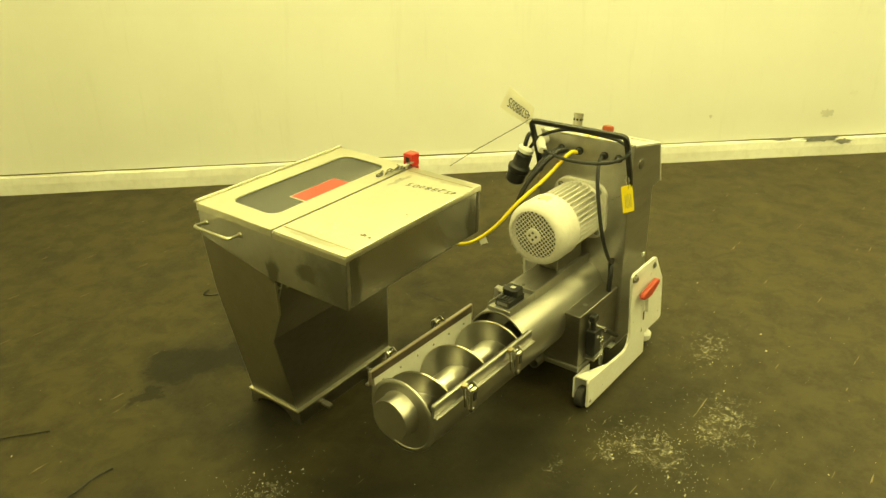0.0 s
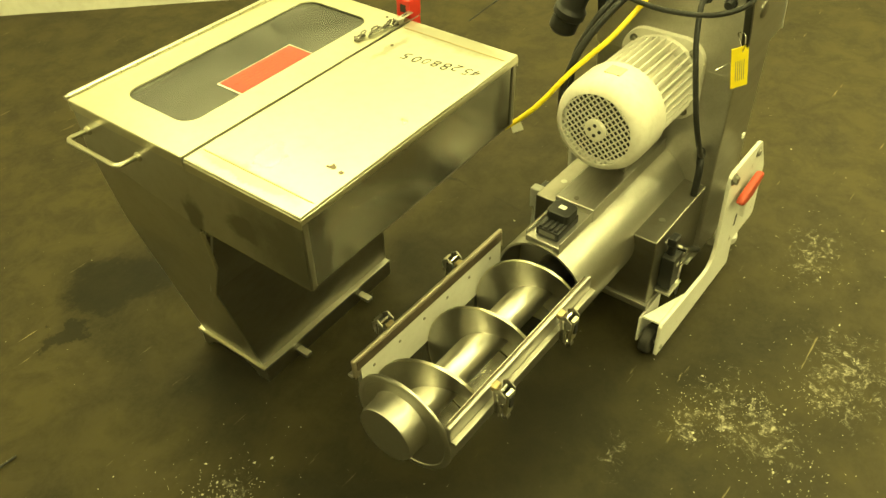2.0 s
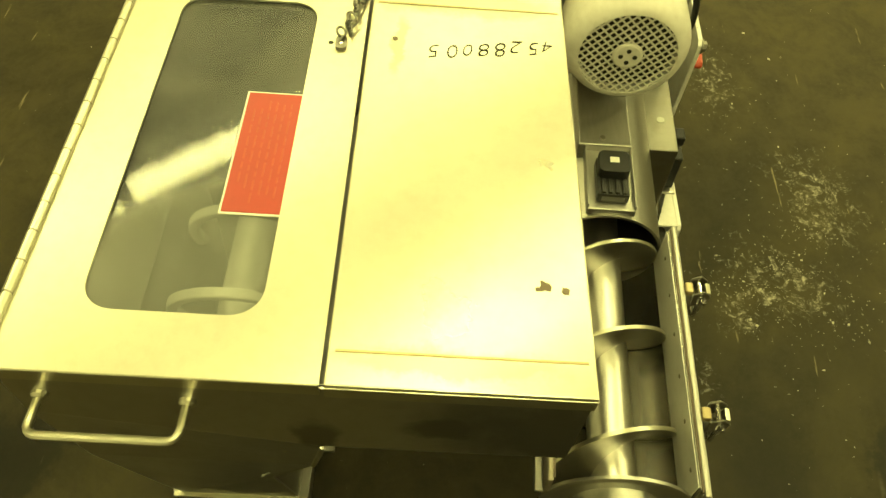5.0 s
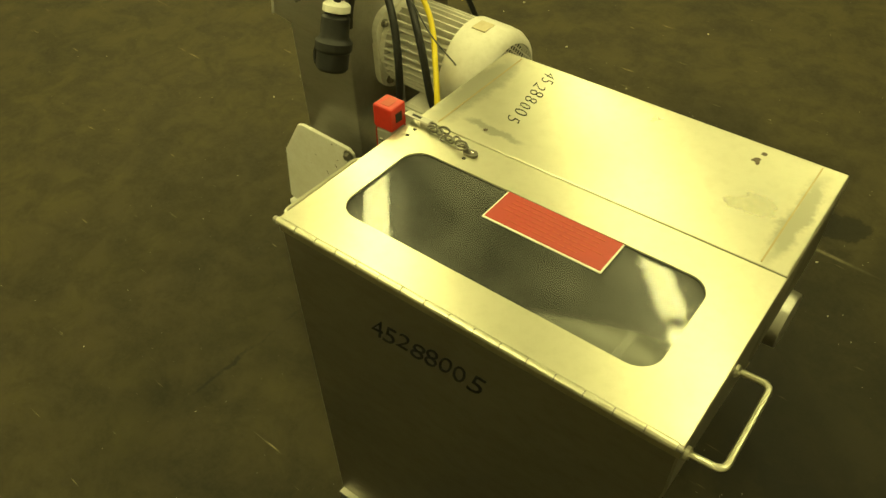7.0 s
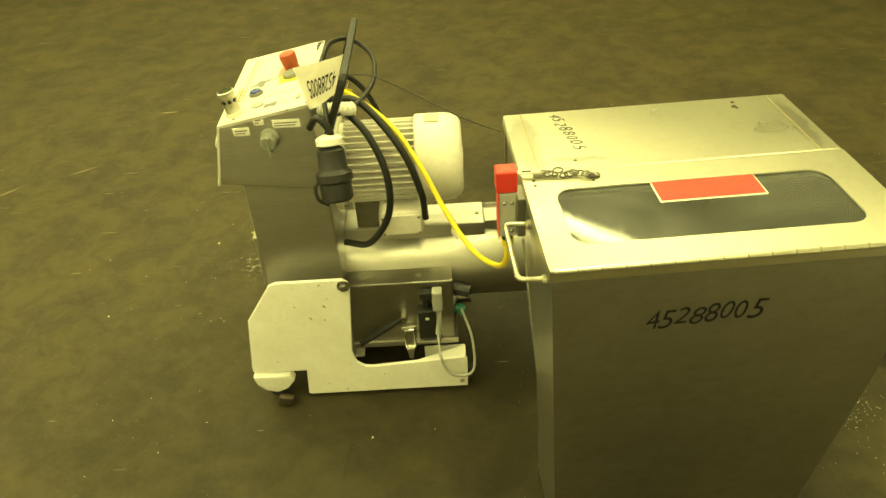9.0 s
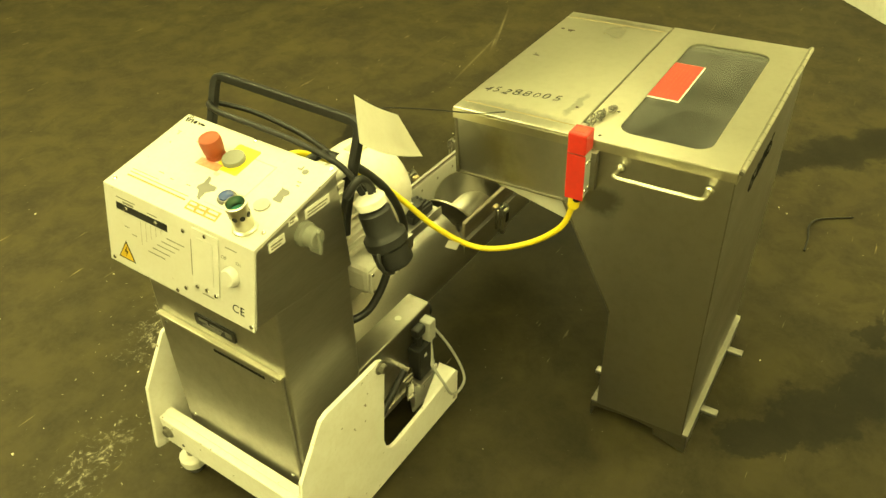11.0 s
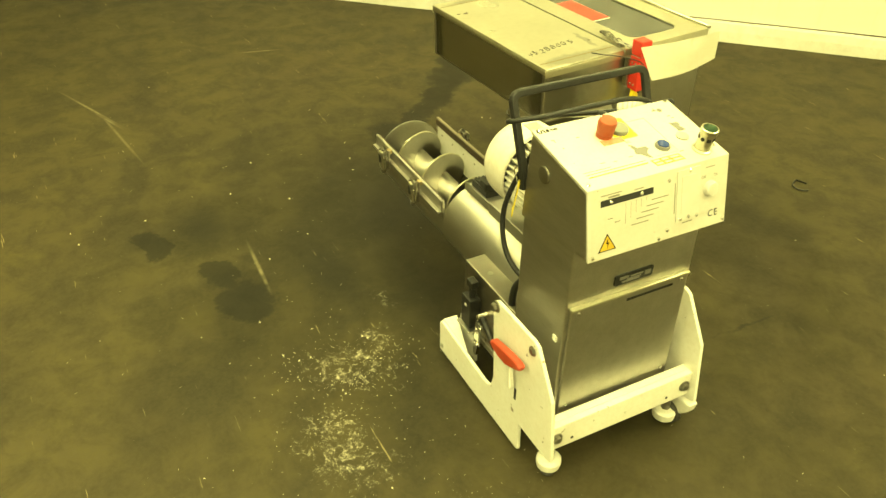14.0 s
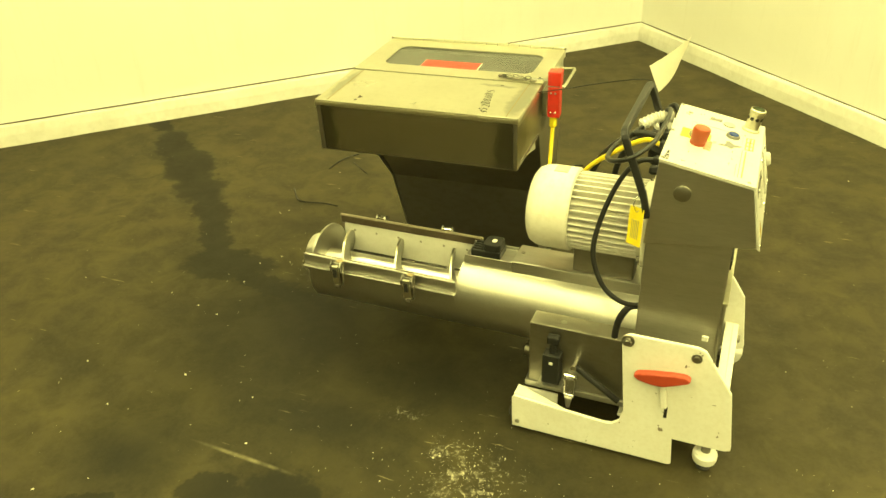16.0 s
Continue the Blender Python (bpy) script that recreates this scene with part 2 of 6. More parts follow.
def wall_material():
    m, nt, b = material("grimy_white_wall", 0.55)
    c = coords(nt)
    big = node(nt, "ShaderNodeTexNoise", Scale=0.9, Detail=7.0, Roughness=0.62)
    nt.links.new(c, big.inputs["Vector"])
    streak = node(nt, "ShaderNodeTexNoise", Scale=3.0, Detail=6.0, Roughness=0.7)
    nt.links.new(coords(nt, (6, 6, 0.55)), streak.inputs["Vector"])
    spot = node(nt, "ShaderNodeTexNoise", Scale=7.0, Detail=4.0, Roughness=0.6)
    nt.links.new(c, spot.inputs["Vector"])
    f1 = ramp(nt, big.outputs[0], [(0.42, grey(0)), (0.8, grey(0.4))])
    f2 = ramp(nt, streak.outputs[0], [(0.58, grey(0)), (0.84, grey(0.28))])
    f3 = ramp(nt, spot.outputs[0], [(0.71, grey(0)), (0.79, grey(0.35))])
    col = mix(nt, f1.outputs[0], (0.80, 0.79, 0.75), (0.66, 0.64, 0.57))
    col = mix(nt, f2.outputs[0], col, (0.56, 0.53, 0.45))
    col = mix(nt, f3.outputs[0], col, (0.50, 0.48, 0.42))
    nt.links.new(col, b.inputs["Base Color"])
    bump(nt, b, spot.outputs[0], 0.08, 0.004)
    return m


WALL = wall_material()
SKIRT = worn("scuffed_white_kerb", (0.80, 0.79, 0.74), (0.46, 0.43, 0.35), 0.5, 0.0, 2.2, 26.0, 0.08, 0.3)
CEILING = worn("ceiling_panel", (0.74, 0.73, 0.69), (0.6, 0.58, 0.52), 0.6, 0.0, 1.5, 20.0, 0.05, 0.05)

# dark damp patches: centre, half-lengths, turn
DAMP = [(3.06, -1.43, .14, .06, -35), (2.80, -1.22, .24, .10, -40), (2.58, -1.03, .24, .13, -42), (2.36, -.83, .22, .12, -45), (2.16, -.63, .22, .08, -48),
        (1.98, -.43, .20, .07, -50), (1.82, -.28, .20, .11, 15), (1.55, -.20, .24, .07, -10), (1.01, .65, .13, .10, 25), (1.20, .71, .10, .07, 20), (1.47, .86, .10, .06, 10),
        (1.14, -1.16, .16, .13, -40), (.95, -1.02, .14, .11, -35), (.80, -.92, .12, .07, -30), (1.34, -1.09, .06, .05, 0), (2.03, -1.77, .22, .07, -64)]
# fainter, soft-edged ones: damp, with shade under trough and hopper foot painted in
SOFT_DAMP_SHADE = [(1.32, .02, .46, .34, -10), (1.17, -.60, .22, .17, 20), (.88, .12, .34, .18, 5), (1.46, .67, .18, .15, 0), (1.05, .35, .30, .14, 15)]
# ochre scrapes: from, to
SCRAPE = [(1.32, .558, 1.02, .573), (3.01, .99, 2.49, .79), (2.65, .855, 2.12, .776), (2.70, .88, 2.46, .79), (3.165, .09, 3.11, -.15), (-1.33, .93, -1.21, 1.04), (-1.05, 1.10, -.95, 1.16)]


def floor_material():
    m, nt, b = material("damp_dirty_concrete", 0.5)
    g = nt.nodes.new("ShaderNodeNewGeometry")
    pos = g.outputs["Position"]
    wob = node(nt, "ShaderNodeTexNoise", Scale=6.5, Detail=9.0, Roughness=0.72)
    nt.links.new(pos, wob.inputs["Vector"])
    shift = nt.nodes.new("ShaderNodeVectorMath")
    shift.operation = "MULTIPLY_ADD"
    nt.links.new(wob.outputs["Color"], shift.inputs[0])
    shift.inputs[1].default_value = (0.26, 0.26, 0)
    nt.links.new(pos, shift.inputs[2])
    moved = nt.nodes.new("ShaderNodeVectorMath")
    moved.operation = "SUBTRACT"
    nt.links.new(shift.outputs[0], moved.inputs[0])
    moved.inputs[1].default_value = (0.13, 0.13, 0)

    def most(a, c):
        n = nt.nodes.new("ShaderNodeMath")
        n.operation = "MAXIMUM"
        nt.links.new(a, n.inputs[0])
        nt.links.new(c, n.inputs[1])
        return n.outputs[0]

    def patch(src, x, y, a, c, turn, soft=0.22):
        mp = nt.nodes.new("ShaderNodeMapping")
        mp.vector_type = "TEXTURE"
        mp.inputs["Location"].default_value = (x, y, 0)
        mp.inputs["Rotation"].default_value = (0, 0, radians(turn))
        mp.inputs["Scale"].default_value = (a, c, 1)
        nt.links.new(src, mp.inputs[0])
        ln = nt.nodes.new("ShaderNodeVectorMath")
        ln.operation = "LENGTH"
        nt.links.new(mp.outputs[0], ln.inputs[0])
        mr = node(nt, "ShaderNodeMapRange")
        mr.interpolation_type = "SMOOTHSTEP"
        mr.inputs[1].default_value, mr.inputs[2].default_value = 1 + soft * 0.4, 1 - soft
        nt.links.new(ln.outputs["Value"], mr.inputs[0])
        return mr.outputs[0]

    damp = None
    for x, y, a, c, turn in DAMP:
        p = patch(moved.outputs[0], x, y, a, c, turn)
        damp = p if damp is None else most(damp, p)
    # the soft patches lay damp and painted shade into one mask
    for x, y, a, c, turn in SOFT_DAMP_SHADE:
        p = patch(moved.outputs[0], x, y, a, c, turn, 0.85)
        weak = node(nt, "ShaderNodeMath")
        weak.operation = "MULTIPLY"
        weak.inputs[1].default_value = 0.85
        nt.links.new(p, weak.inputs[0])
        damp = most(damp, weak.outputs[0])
    scrape = None
    for x0, y0, x1, y1 in SCRAPE:
        d = math.hypot(x1 - x0, y1 - y0)
        p = patch(pos, (x0 + x1) / 2, (y0 + y1) / 2, d / 2, 0.0075, math.degrees(math.atan2(y1 - y0, x1 - x0)), 0.9)
        scrape = p if scrape is None else most(scrape, p)

    broad = node(nt, "ShaderNodeTexNoise", Scale=0.55, Detail=3.0, Roughness=0.5)
    big = node(nt, "ShaderNodeTexNoise", Scale=1.7, Detail=5.0, Roughness=0.55)
    mid = node(nt, "ShaderNodeTexNoise", Scale=7.0, Detail=10.0, Roughness=0.72, Distortion=0.4)
    fine = node(nt, "ShaderNodeTexNoise", Scale=70.0, Detail=5.0, Roughness=0.7)
    speck = node(nt, "ShaderNodeTexNoise", Scale=130.0, Detail=2.0, Roughness=0.5)
    for n in (broad, big, mid, fine, speck):
        nt.links.new(pos, n.inputs["Vector"])
    f0 = ramp(nt, broad.outputs[0], [(0.38, grey(0)), (0.64, grey(1))])
    f1 = ramp(nt, big.outputs[0], [(0.34, grey(0)), (0.68, grey(1))])
    f2 = ramp(nt, mid.outputs[0], [(0.44, grey(0)), (0.60, grey(0.58))])
    f3 = ramp(nt, fine.outputs[0], [(0.4, grey(0)), (0.72, grey(0.55))])
    tone = node(nt, "ShaderNodeTexNoise", Scale=3.6, Detail=8.0, Roughness=0.66, Distortion=0.15)
    nt.links.new(coords(nt, (1, 1.1, 1)), tone.inputs["Vector"])
    f4 = ramp(nt, tone.outputs[0], [(0.50, grey(0)), (0.64, grey(0.85))])
    f5 = ramp(nt, tone.outputs[0], [(0.36, grey(0.62)), (0.49, grey(0))])
    col = mix(nt, f0.outputs[0], (0.051, 0.0425, 0.0195), (0.062, 0.0485, 0.0232))
    col = mix(nt, f1.outputs[0], col, (0.062, 0.0515, 0.0220))
    col = mix(nt, f4.outputs[0], col, (0.070, 0.0580, 0.0225))
    col = mix(nt, f5.outputs[0], col, (0.024, 0.0212, 0.0130))
    col = mix(nt, f2.outputs[0], col, (0.026, 0.0222, 0.0130))
    col = mix(nt, f3.outputs[0], col, (0.060, 0.050, 0.028))
    # broad dimming round the feeder: lamp falloff put into the floor colour
    dimming = None
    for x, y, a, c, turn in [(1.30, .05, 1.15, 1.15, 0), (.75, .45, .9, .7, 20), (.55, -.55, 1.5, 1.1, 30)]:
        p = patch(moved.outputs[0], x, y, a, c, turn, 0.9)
        dimming = p if dimming is None else most(dimming, p)
    dim_noise = node(nt, "ShaderNodeTexNoise", Scale=2.2, Detail=6.0, Roughness=0.6)
    nt.links.new(pos, dim_noise.inputs["Vector"])
    dim_mask = ramp(nt, dim_noise.outputs[0], [(0.36, grey(0.35)), (0.60, grey(1))])
    dimming = mix(nt, 1.0, dimming, dim_mask.outputs[0], "MULTIPLY")
    col = mix(nt, dimming, col, mix(nt, 1.0, col, (0.48, 0.49, 0.50), "MULTIPLY"))
    # pale crust that gathers in places
    crust = None
    for x, y, a, c, turn in [(.56, .46, .26, .14, 60), (1.42, -.36, .15, .10, 20), (-.10, .42, .20, .13, 0), (.62, .37, .12, .09, 0), (.3, .62, .28, .15, 20), (.82, .27, .12, .07, 20), (1.42, -.34, .06, .05, 0), (.52, .46, .09, .06, 0)]:
        p = patch(moved.outputs[0], x, y, a, c, turn, 0.95)
        crust = p if crust is None else most(crust, p)
    clot = node(nt, "ShaderNodeTexNoise", Scale=34.0, Detail=9.0, Roughness=0.78, Distortion=1.2)
    nt.links.new(pos, clot.inputs["Vector"])
    heap = node(nt, "ShaderNodeMath")
    heap.operation = "MULTIPLY_ADD"
    nt.links.new(crust, heap.inputs[0])
    heap.inputs[1].default_value = 0.215
    nt.links.new(clot.outputs[0], heap.inputs[2])
    grit = ramp(nt, heap.outputs[0], [(0.69, grey(0)), (0.82, grey(1))])
    grit2 = ramp(nt, fine.outputs[0], [(0.44, grey(0.1)), (0.60, grey(1))])
    both = mix(nt, 1.0, grit.outputs[0], grit2.outputs[0], "MULTIPLY")
    col = mix(nt, both, col, (0.40, 0.37, 0.285))
    dots = ramp(nt, speck.outputs[0], [(0.76, grey(0)), (0.80, grey(0.7))])
    col = mix(nt, dots.outputs[0], col, (0.34, 0.31, 0.22))
    sc = mix(nt, 1.0, scrape, ramp(nt, mid.outputs[0], [(0.36, grey(0)), (0.60, grey(0.55))]).outputs[0], "MULTIPLY")
    col = mix(nt, sc, col, (0.32, 0.28, 0.17))
    # short pale scratches lying two ways
    for turn, sx, at in ((35, 4.0, 0.70), (-50, 5.0, 0.715)):
        mp = node(nt, "ShaderNodeMapping", Rotation=(0, 0, radians(turn)), Scale=(sx, 45.0, 1.0))
        nt.links.new(pos, mp.inputs[0])
        sn = node(nt, "ShaderNodeTexNoise", Scale=1.0, Detail=3.0, Roughness=0.6)
        nt.links.new(mp.outputs[0], sn.inputs["Vector"])
        sr = ramp(nt, sn.outputs[0], [(at, grey(0)), (at + 0.05, grey(0.85))])
        col = mix(nt, sr.outputs[0], col, (0.24, 0.20, 0.11))
    # a hairline crack
    nudge = nt.nodes.new("ShaderNodeVectorMath")
    nudge.operation = "MULTIPLY_ADD"
    nt.links.new(wob.outputs["Color"], nudge.inputs[0])
    nudge.inputs[1].default_value = (0.06, 0.06, 0)
    off = nt.nodes.new("ShaderNodeVectorMath")
    off.operation = "SUBTRACT"
    nt.links.new(pos, off.inputs[0])
    off.inputs[1].default_value = (0.03, 0.03, 0)
    nt.links.new(off.outputs[0], nudge.inputs[2])
    crack = None
    for x0, y0, x1, y1 in [(.183, -.50, .178, -.84), (.205, -.38, .183, -.52)]:
        d = math.hypot(x1 - x0, y1 - y0)
        p = patch(nudge.outputs[0], (x0 + x1) / 2, (y0 + y1) / 2, d / 2, 0.006, math.degrees(math.atan2(y1 - y0, x1 - x0)), 0.6)
        crack = p if crack is None else most(crack, p)
    broken = mix(nt, 1.0, crack, ramp(nt, mid.outputs[0], [(0.42, grey(0.15)), (0.60, grey(1))]).outputs[0], "MULTIPLY")
    col = mix(nt, broken, col, (0.016, 0.014, 0.011))
    # pale and ochre streaks trodden into the surface
    streak = node(nt, "ShaderNodeTexNoise", Scale=5.0, Detail=8.0, Roughness=0.75)
    nt.links.new(coords(nt, (1.0, 1.6, 1)), streak.inputs["Vector"])
    sm = ramp(nt, streak.outputs[0], [(0.60, grey(0)), (0.74, grey(0.18))])
    col = mix(nt, sm.outputs[0], col, (0.090, 0.077, 0.044))
    damp_shade = mix(nt, damp, (0, 0, 0), (0.76, 0.76, 0.76))
    col = mix(nt, damp_shade, col, (0.011, 0.010, 0.0075))
    nt.links.new(col, b.inputs["Base Color"])
    rr = node(nt, "ShaderNodeMapRange")
    rr.inputs[3].default_value, rr.inputs[4].default_value = 0.50, 0.70
    nt.links.new(mid.outputs[0], rr.inputs[0])
    nt.links.new(rr.outputs[0], b.inputs["Roughness"])
    b.inputs["Specular IOR Level"].default_value = 0.16
    bump(nt, b, fine.outputs[0], 0.2, 0.0015)
    return m


FLOOR = floor_material()


def tube_material():
    m, nt, b = material("lit_fluorescent_tube", 0.4)
    b.inputs["Base Color"].default_value = (0.9, 0.9, 0.85, 1)
    b.inputs["Emission Color"].default_value = (*LAMP_TINT, 1)
    b.inputs["Emission Strength"].default_value = 14.0
    return m


TUBE = tube_material()


# ---- mesh helpers ----
def part(name, bm, mat, parent=None, label="", smooth=False, edge=35):
    me = bpy.data.meshes.new(name)
    bmesh.ops.recalc_face_normals(bm, faces=bm.faces)
    if smooth:
        for f in bm.faces:
            f.smooth = True
        for e in bm.edges:
            if len(e.link_faces) == 2 and e.calc_face_angle(0) > radians(edge):
                e.smooth = False
    bm.to_mesh(me)
    bm.free()
    me.materials.append(mat)
    ob = new(name, me)
    if parent is not None:
        ob.parent = parent
    if label:
        tagged(ob, label)
    return ob


def piece(name, mesh, parent, m):
    """One more of a repeated part: an object of its own on the same mesh."""
    ob = new(name, mesh)
    ob.parent = parent
    ob.matrix_local = m
    return ob


def thing(name, label, category, m=None, group="", kind=""):
    ob = new(name)
    ob.empty_display_size = 0.05
    if m is not None:
        ob.matrix_world = m
    return tagged(ob, label, category, group, kind)


def bevelled(bm, width, segments=2, faces=None):
    if width:
        edges = [e for e in bm.edges if len(e.link_faces) == 2 and e.calc_face_angle(0) > radians(30)]
        bmesh.ops.bevel(bm, geom=edges, offset=width, segments=segments, affect="EDGES", profile=0.5, clamp_overlap=True)
    return bm


def box(x0, x1, y0, y1, z0, z1, bevel=0.0, bm=None, m=None):
    own = bmesh.new()
    mat = Matrix.Translation(((x0 + x1) / 2, (y0 + y1) / 2, (z0 + z1) / 2)) @ Matrix.Diagonal((x1 - x0, y1 - y0, z1 - z0, 1))
    bmesh.ops.create_cube(own, size=1, matrix=mat)
    bevelled(own, bevel)
    if m is not None:
        own.transform(m)
    return join(bm, own)


def join(bm, own):
    if bm is None:
        return own
    tmp = bpy.data.meshes.new("tmp")
    own.to_mesh(tmp)
    own.free()
    bm.from_mesh(tmp)
    bpy.data.meshes.remove(tmp)
    return bm


def prism(outline, a, b, axis="y", bevel=0.0, bm=None, segments=2):
    """An outline drawn in the two other axes, pushed from a to b along axis."""
    own = bmesh.new()

    def at(p, h):
        return {"x": (h, p[0], p[1]), "y": (p[0], h, p[1]), "z": (p[0], p[1], h)}[axis]

    lo = [own.verts.new(at(p, a)) for p in outline]
    hi = [own.verts.new(at(p, b)) for p in outline]
    own.faces.new(lo)
    own.faces.new(hi[::-1])
    n = len(outline)
    for i in range(n):
        own.faces.new((lo[i], hi[i], hi[(i + 1) % n], lo[(i + 1) % n]))
    bmesh.ops.recalc_face_normals(own, faces=own.faces)
    bevelled(own, bevel, segments)
    return join(bm, own)


def frame_of(d):
    d = Vector(d).normalized()
    return d.to_track_quat("Z", "Y").to_matrix().to_4x4()


def lathe(profile, p0, direction, segs=32, bm=None, caps=True):
    """Rings of (radius, distance) turned round the line from p0 along direction."""
    own = bmesh.new()
    m = Matrix.Translation(p0) @ frame_of(direction)
    rings = []
    for r, h in profile:
        if r < 1e-6:
            rings.append([own.verts.new(m @ Vector((0, 0, h)))])
        else:
            rings.append([own.verts.new(m @ Vector((r * math.cos(2 * math.pi * i / segs), r * math.sin(2 * math.pi * i / segs), h))) for i in range(segs)])
    for a, c in zip(rings, rings[1:]):
        for i in range(segs):
            j = (i + 1) % segs
            if len(a) == 1 and len(c) == 1:
                continue
            if len(a) == 1:
                own.faces.new((a[0], c[i], c[j]))
            elif len(c) == 1:
                own.faces.new((a[i], c[0], a[j]))
            else:
                own.faces.new((a[i], c[i], c[j], a[j]))
    if caps:
        for ring in (rings[0], rings[-1]):
            if len(ring) > 1:
                own.faces.new(ring)
    bmesh.ops.recalc_face_normals(own, faces=own.faces)
    return join(bm, own)


def rod(p0, p1, r, segs=16, bm=None, edge=0.0):
    p0, p1 = Vector(p0), Vector(p1)
    d = (p1 - p0).length
    e = min(edge, r * 0.6, d * 0.4)
    prof = [(r - e, 0), (r, e), (r, d - e), (r - e, d)] if e else [(r, 0), (r, d)]
    return lathe(prof, p0, p1 - p0, segs, bm)


def smooth_line(points, steps=8):
    """A rounded line through the points."""
    pts = [Vector(p) for p in points]
    ext = [2 * pts[0] - pts[1], *pts, 2 * pts[-1] - pts[-2]]
    out = []
    for i in range(1, len(ext) - 2):
        a, b, c, d = ext[i - 1:i + 3]
        for k in range(steps):
            t = k / steps
            out.append(0.5 * (2 * b + (c - a) * t + (2 * a - 5 * b + 4 * c - d) * t * t + (3 * b - a - 3 * c + d) * t ** 3))
    out.append(pts[-1])
    return out


def round_corners(points, r, steps=5):
    """A polyline whose inner corners are arcs."""
    pts = [Vector(p) for p in points]
    out = [pts[0]]
    for a, b, c in zip(pts, pts[1:], pts[2:]):
        u, v = (a - b).normalized(), (c - b).normalized()
        k = min(r, (a - b).length * 0.45, (c - b).length * 0.45)
        for i in range(steps + 1):
            t = i / steps
            out.append((1 - t) ** 2 * (b + u * k) + 2 * t * (1 - t) * b + t * t * (b + v * k))
    out.append(pts[-1])
    return out


def sweep(line, r, segs=10, bm=None, square=False, ridges=0.0):
    """A round (or square) bar along a line of points."""
    own = bmesh.new()
    up = Vector((0.13, 0.31, 0.94))
    rings = []
    for i, p in enumerate(line):
        d = (line[min(i + 1, len(line) - 1)] - line[max(i - 1, 0)]).normalized()
        side = d.cross(up)
        if side.length < 1e-3:
            side = d.cross(Vector((1, 0, 0)))
        side.normalize()
        up = side.cross(d).normalized()
        n = 4 if square else segs
        off = math.pi / 4 if square else 0
        rr = (r * 1.35 if square else r) * (1 + (ridges if i % 2 else -ridges))
        rings.append([own.verts.new(p + rr * (math.cos(off + 2 * math.pi * k / n) * side + math.sin(off + 2 * math.pi * k / n) * up)) for k in range(n)])
    for a, b in zip(rings, rings[1:]):
        n = len(a)
        for k in range(n):
            own.faces.new((a[k], b[k], b[(k + 1) % n], a[(k + 1) % n]))
    own.faces.new(rings[0])
    own.faces.new(rings[-1][::-1])
    bmesh.ops.recalc_face_normals(own, faces=own.faces)
    if square:
        bevelled(own, r * 0.35)
    return join(bm, own)


def rounded(w, h, r, segs=6, cx=0.0, cy=0.0):
    """The outline of a rectangle with round corners."""
    pts = []
    for sx, sy, a0 in ((1, 1, 0), (-1, 1, 90), (-1, -1, 180), (1, -1, 270)):
        for k in range(segs + 1):
            a = radians(a0 + 90 * k / segs)
            pts.append((cx + sx * (w / 2 - r) + r * math.cos(a), cy + sy * (h / 2 - r) + r * math.sin(a)))
    return pts


def lettering(name, text, size, mat, parent, m, label="", space=1.0, shear=0.0, thick=0.0006, bold=0.0):
    cu = bpy.data.curves.new("lettering", "FONT")
    cu.body, cu.size, cu.extrude, cu.space_character, cu.shear, cu.offset = text, size, thick, space, shear, bold
    cu.align_x, cu.align_y, cu.resolution_u = "CENTER", "CENTER", 3
    ob = bpy.data.objects.new("lettering", cu)
    scene.collection.objects.link(ob)
    me = bpy.data.meshes.new_from_object(ob.evaluated_get(bpy.context.evaluated_depsgraph_get()))
    bpy.data.objects.remove(ob)
    me.transform(m)
    me.materials.clear()
    me.materials.append(mat)
    out = new(name, me)
    out.parent = parent
    return tagged(out, label) if label else out


def handwriting(name, text, size, mat, parent, m, label, space=0.62, thick=0.0006, bold=0.0, seed=1, slant=0.15):
    """A number in marker pen: every digit a little turned, raised and sized."""
    r = random.Random(seed)
    for i, ch in enumerate(text):
        cu = bpy.data.curves.new("digit", "FONT")
        cu.body, cu.size, cu.extrude, cu.offset, cu.resolution_u, cu.shear = ch, size * r.uniform(0.88, 1.1), thick, bold, 3, slant
        cu.align_x, cu.align_y = "CENTER", "CENTER"
        ob = bpy.data.objects.new("digit", cu)
        scene.collection.objects.link(ob)
        me = bpy.data.meshes.new_from_object(ob.evaluated_get(bpy.context.evaluated_depsgraph_get()))
        bpy.data.objects.remove(ob)
        x = (i - (len(text) - 1) / 2) * size * space * r.uniform(0.97, 1.03)
        me.transform(m @ pose(x, size * r.uniform(-0.07, 0.07), 0, 0, 0, r.uniform(-10, 8)) @ Matrix.Diagonal((r.uniform(0.9, 1.1), 1, 1, 1)))
        me.materials.clear()
        me.materials.append(mat)
        digit = new(name, me)
        digit.parent = parent
        if not i:
            tagged(digit, label)


def bolt(p, d, r=0.008, h=0.005, mat=None, parent=None, name="bolt"):
    """A hexagon head on a washer."""
    bm = lathe([(r * 1.45, 0), (r * 1.45, h * 0.3)], p, d, 20)
    q = Vector(p) + Vector(d).normalized() * h * 0.3
    lathe([(r, 0), (r, h * 0.8), (r * 0.75, h)], q, d, 6, bm)
    return part(name, bm, mat or STEEL_DULL, parent)


def screw(p, d, r=0.004, mat=None, parent=None):
    bm = lathe([(r, 0), (r * 0.9, r * 0.35), (r * 0.45, r * 0.6), (0, r * 0.62)], p, d, 12)
    return part("screw", bm, mat or CHROME, parent, smooth=True)


# ---- the room ----
CORNER = Vector((0.806, -3.846, 0))
E1 = Vector((-0.671, 0.741, 0)).normalized()   # along the long wall
E2 = Vector((0.7071, 0.7071, 0)).normalized()  # along the other wall
ROOM_H = 3.25
# east and north walls are unseen, set far off to darken reflections
L1, L2 = 13.5, 13.0


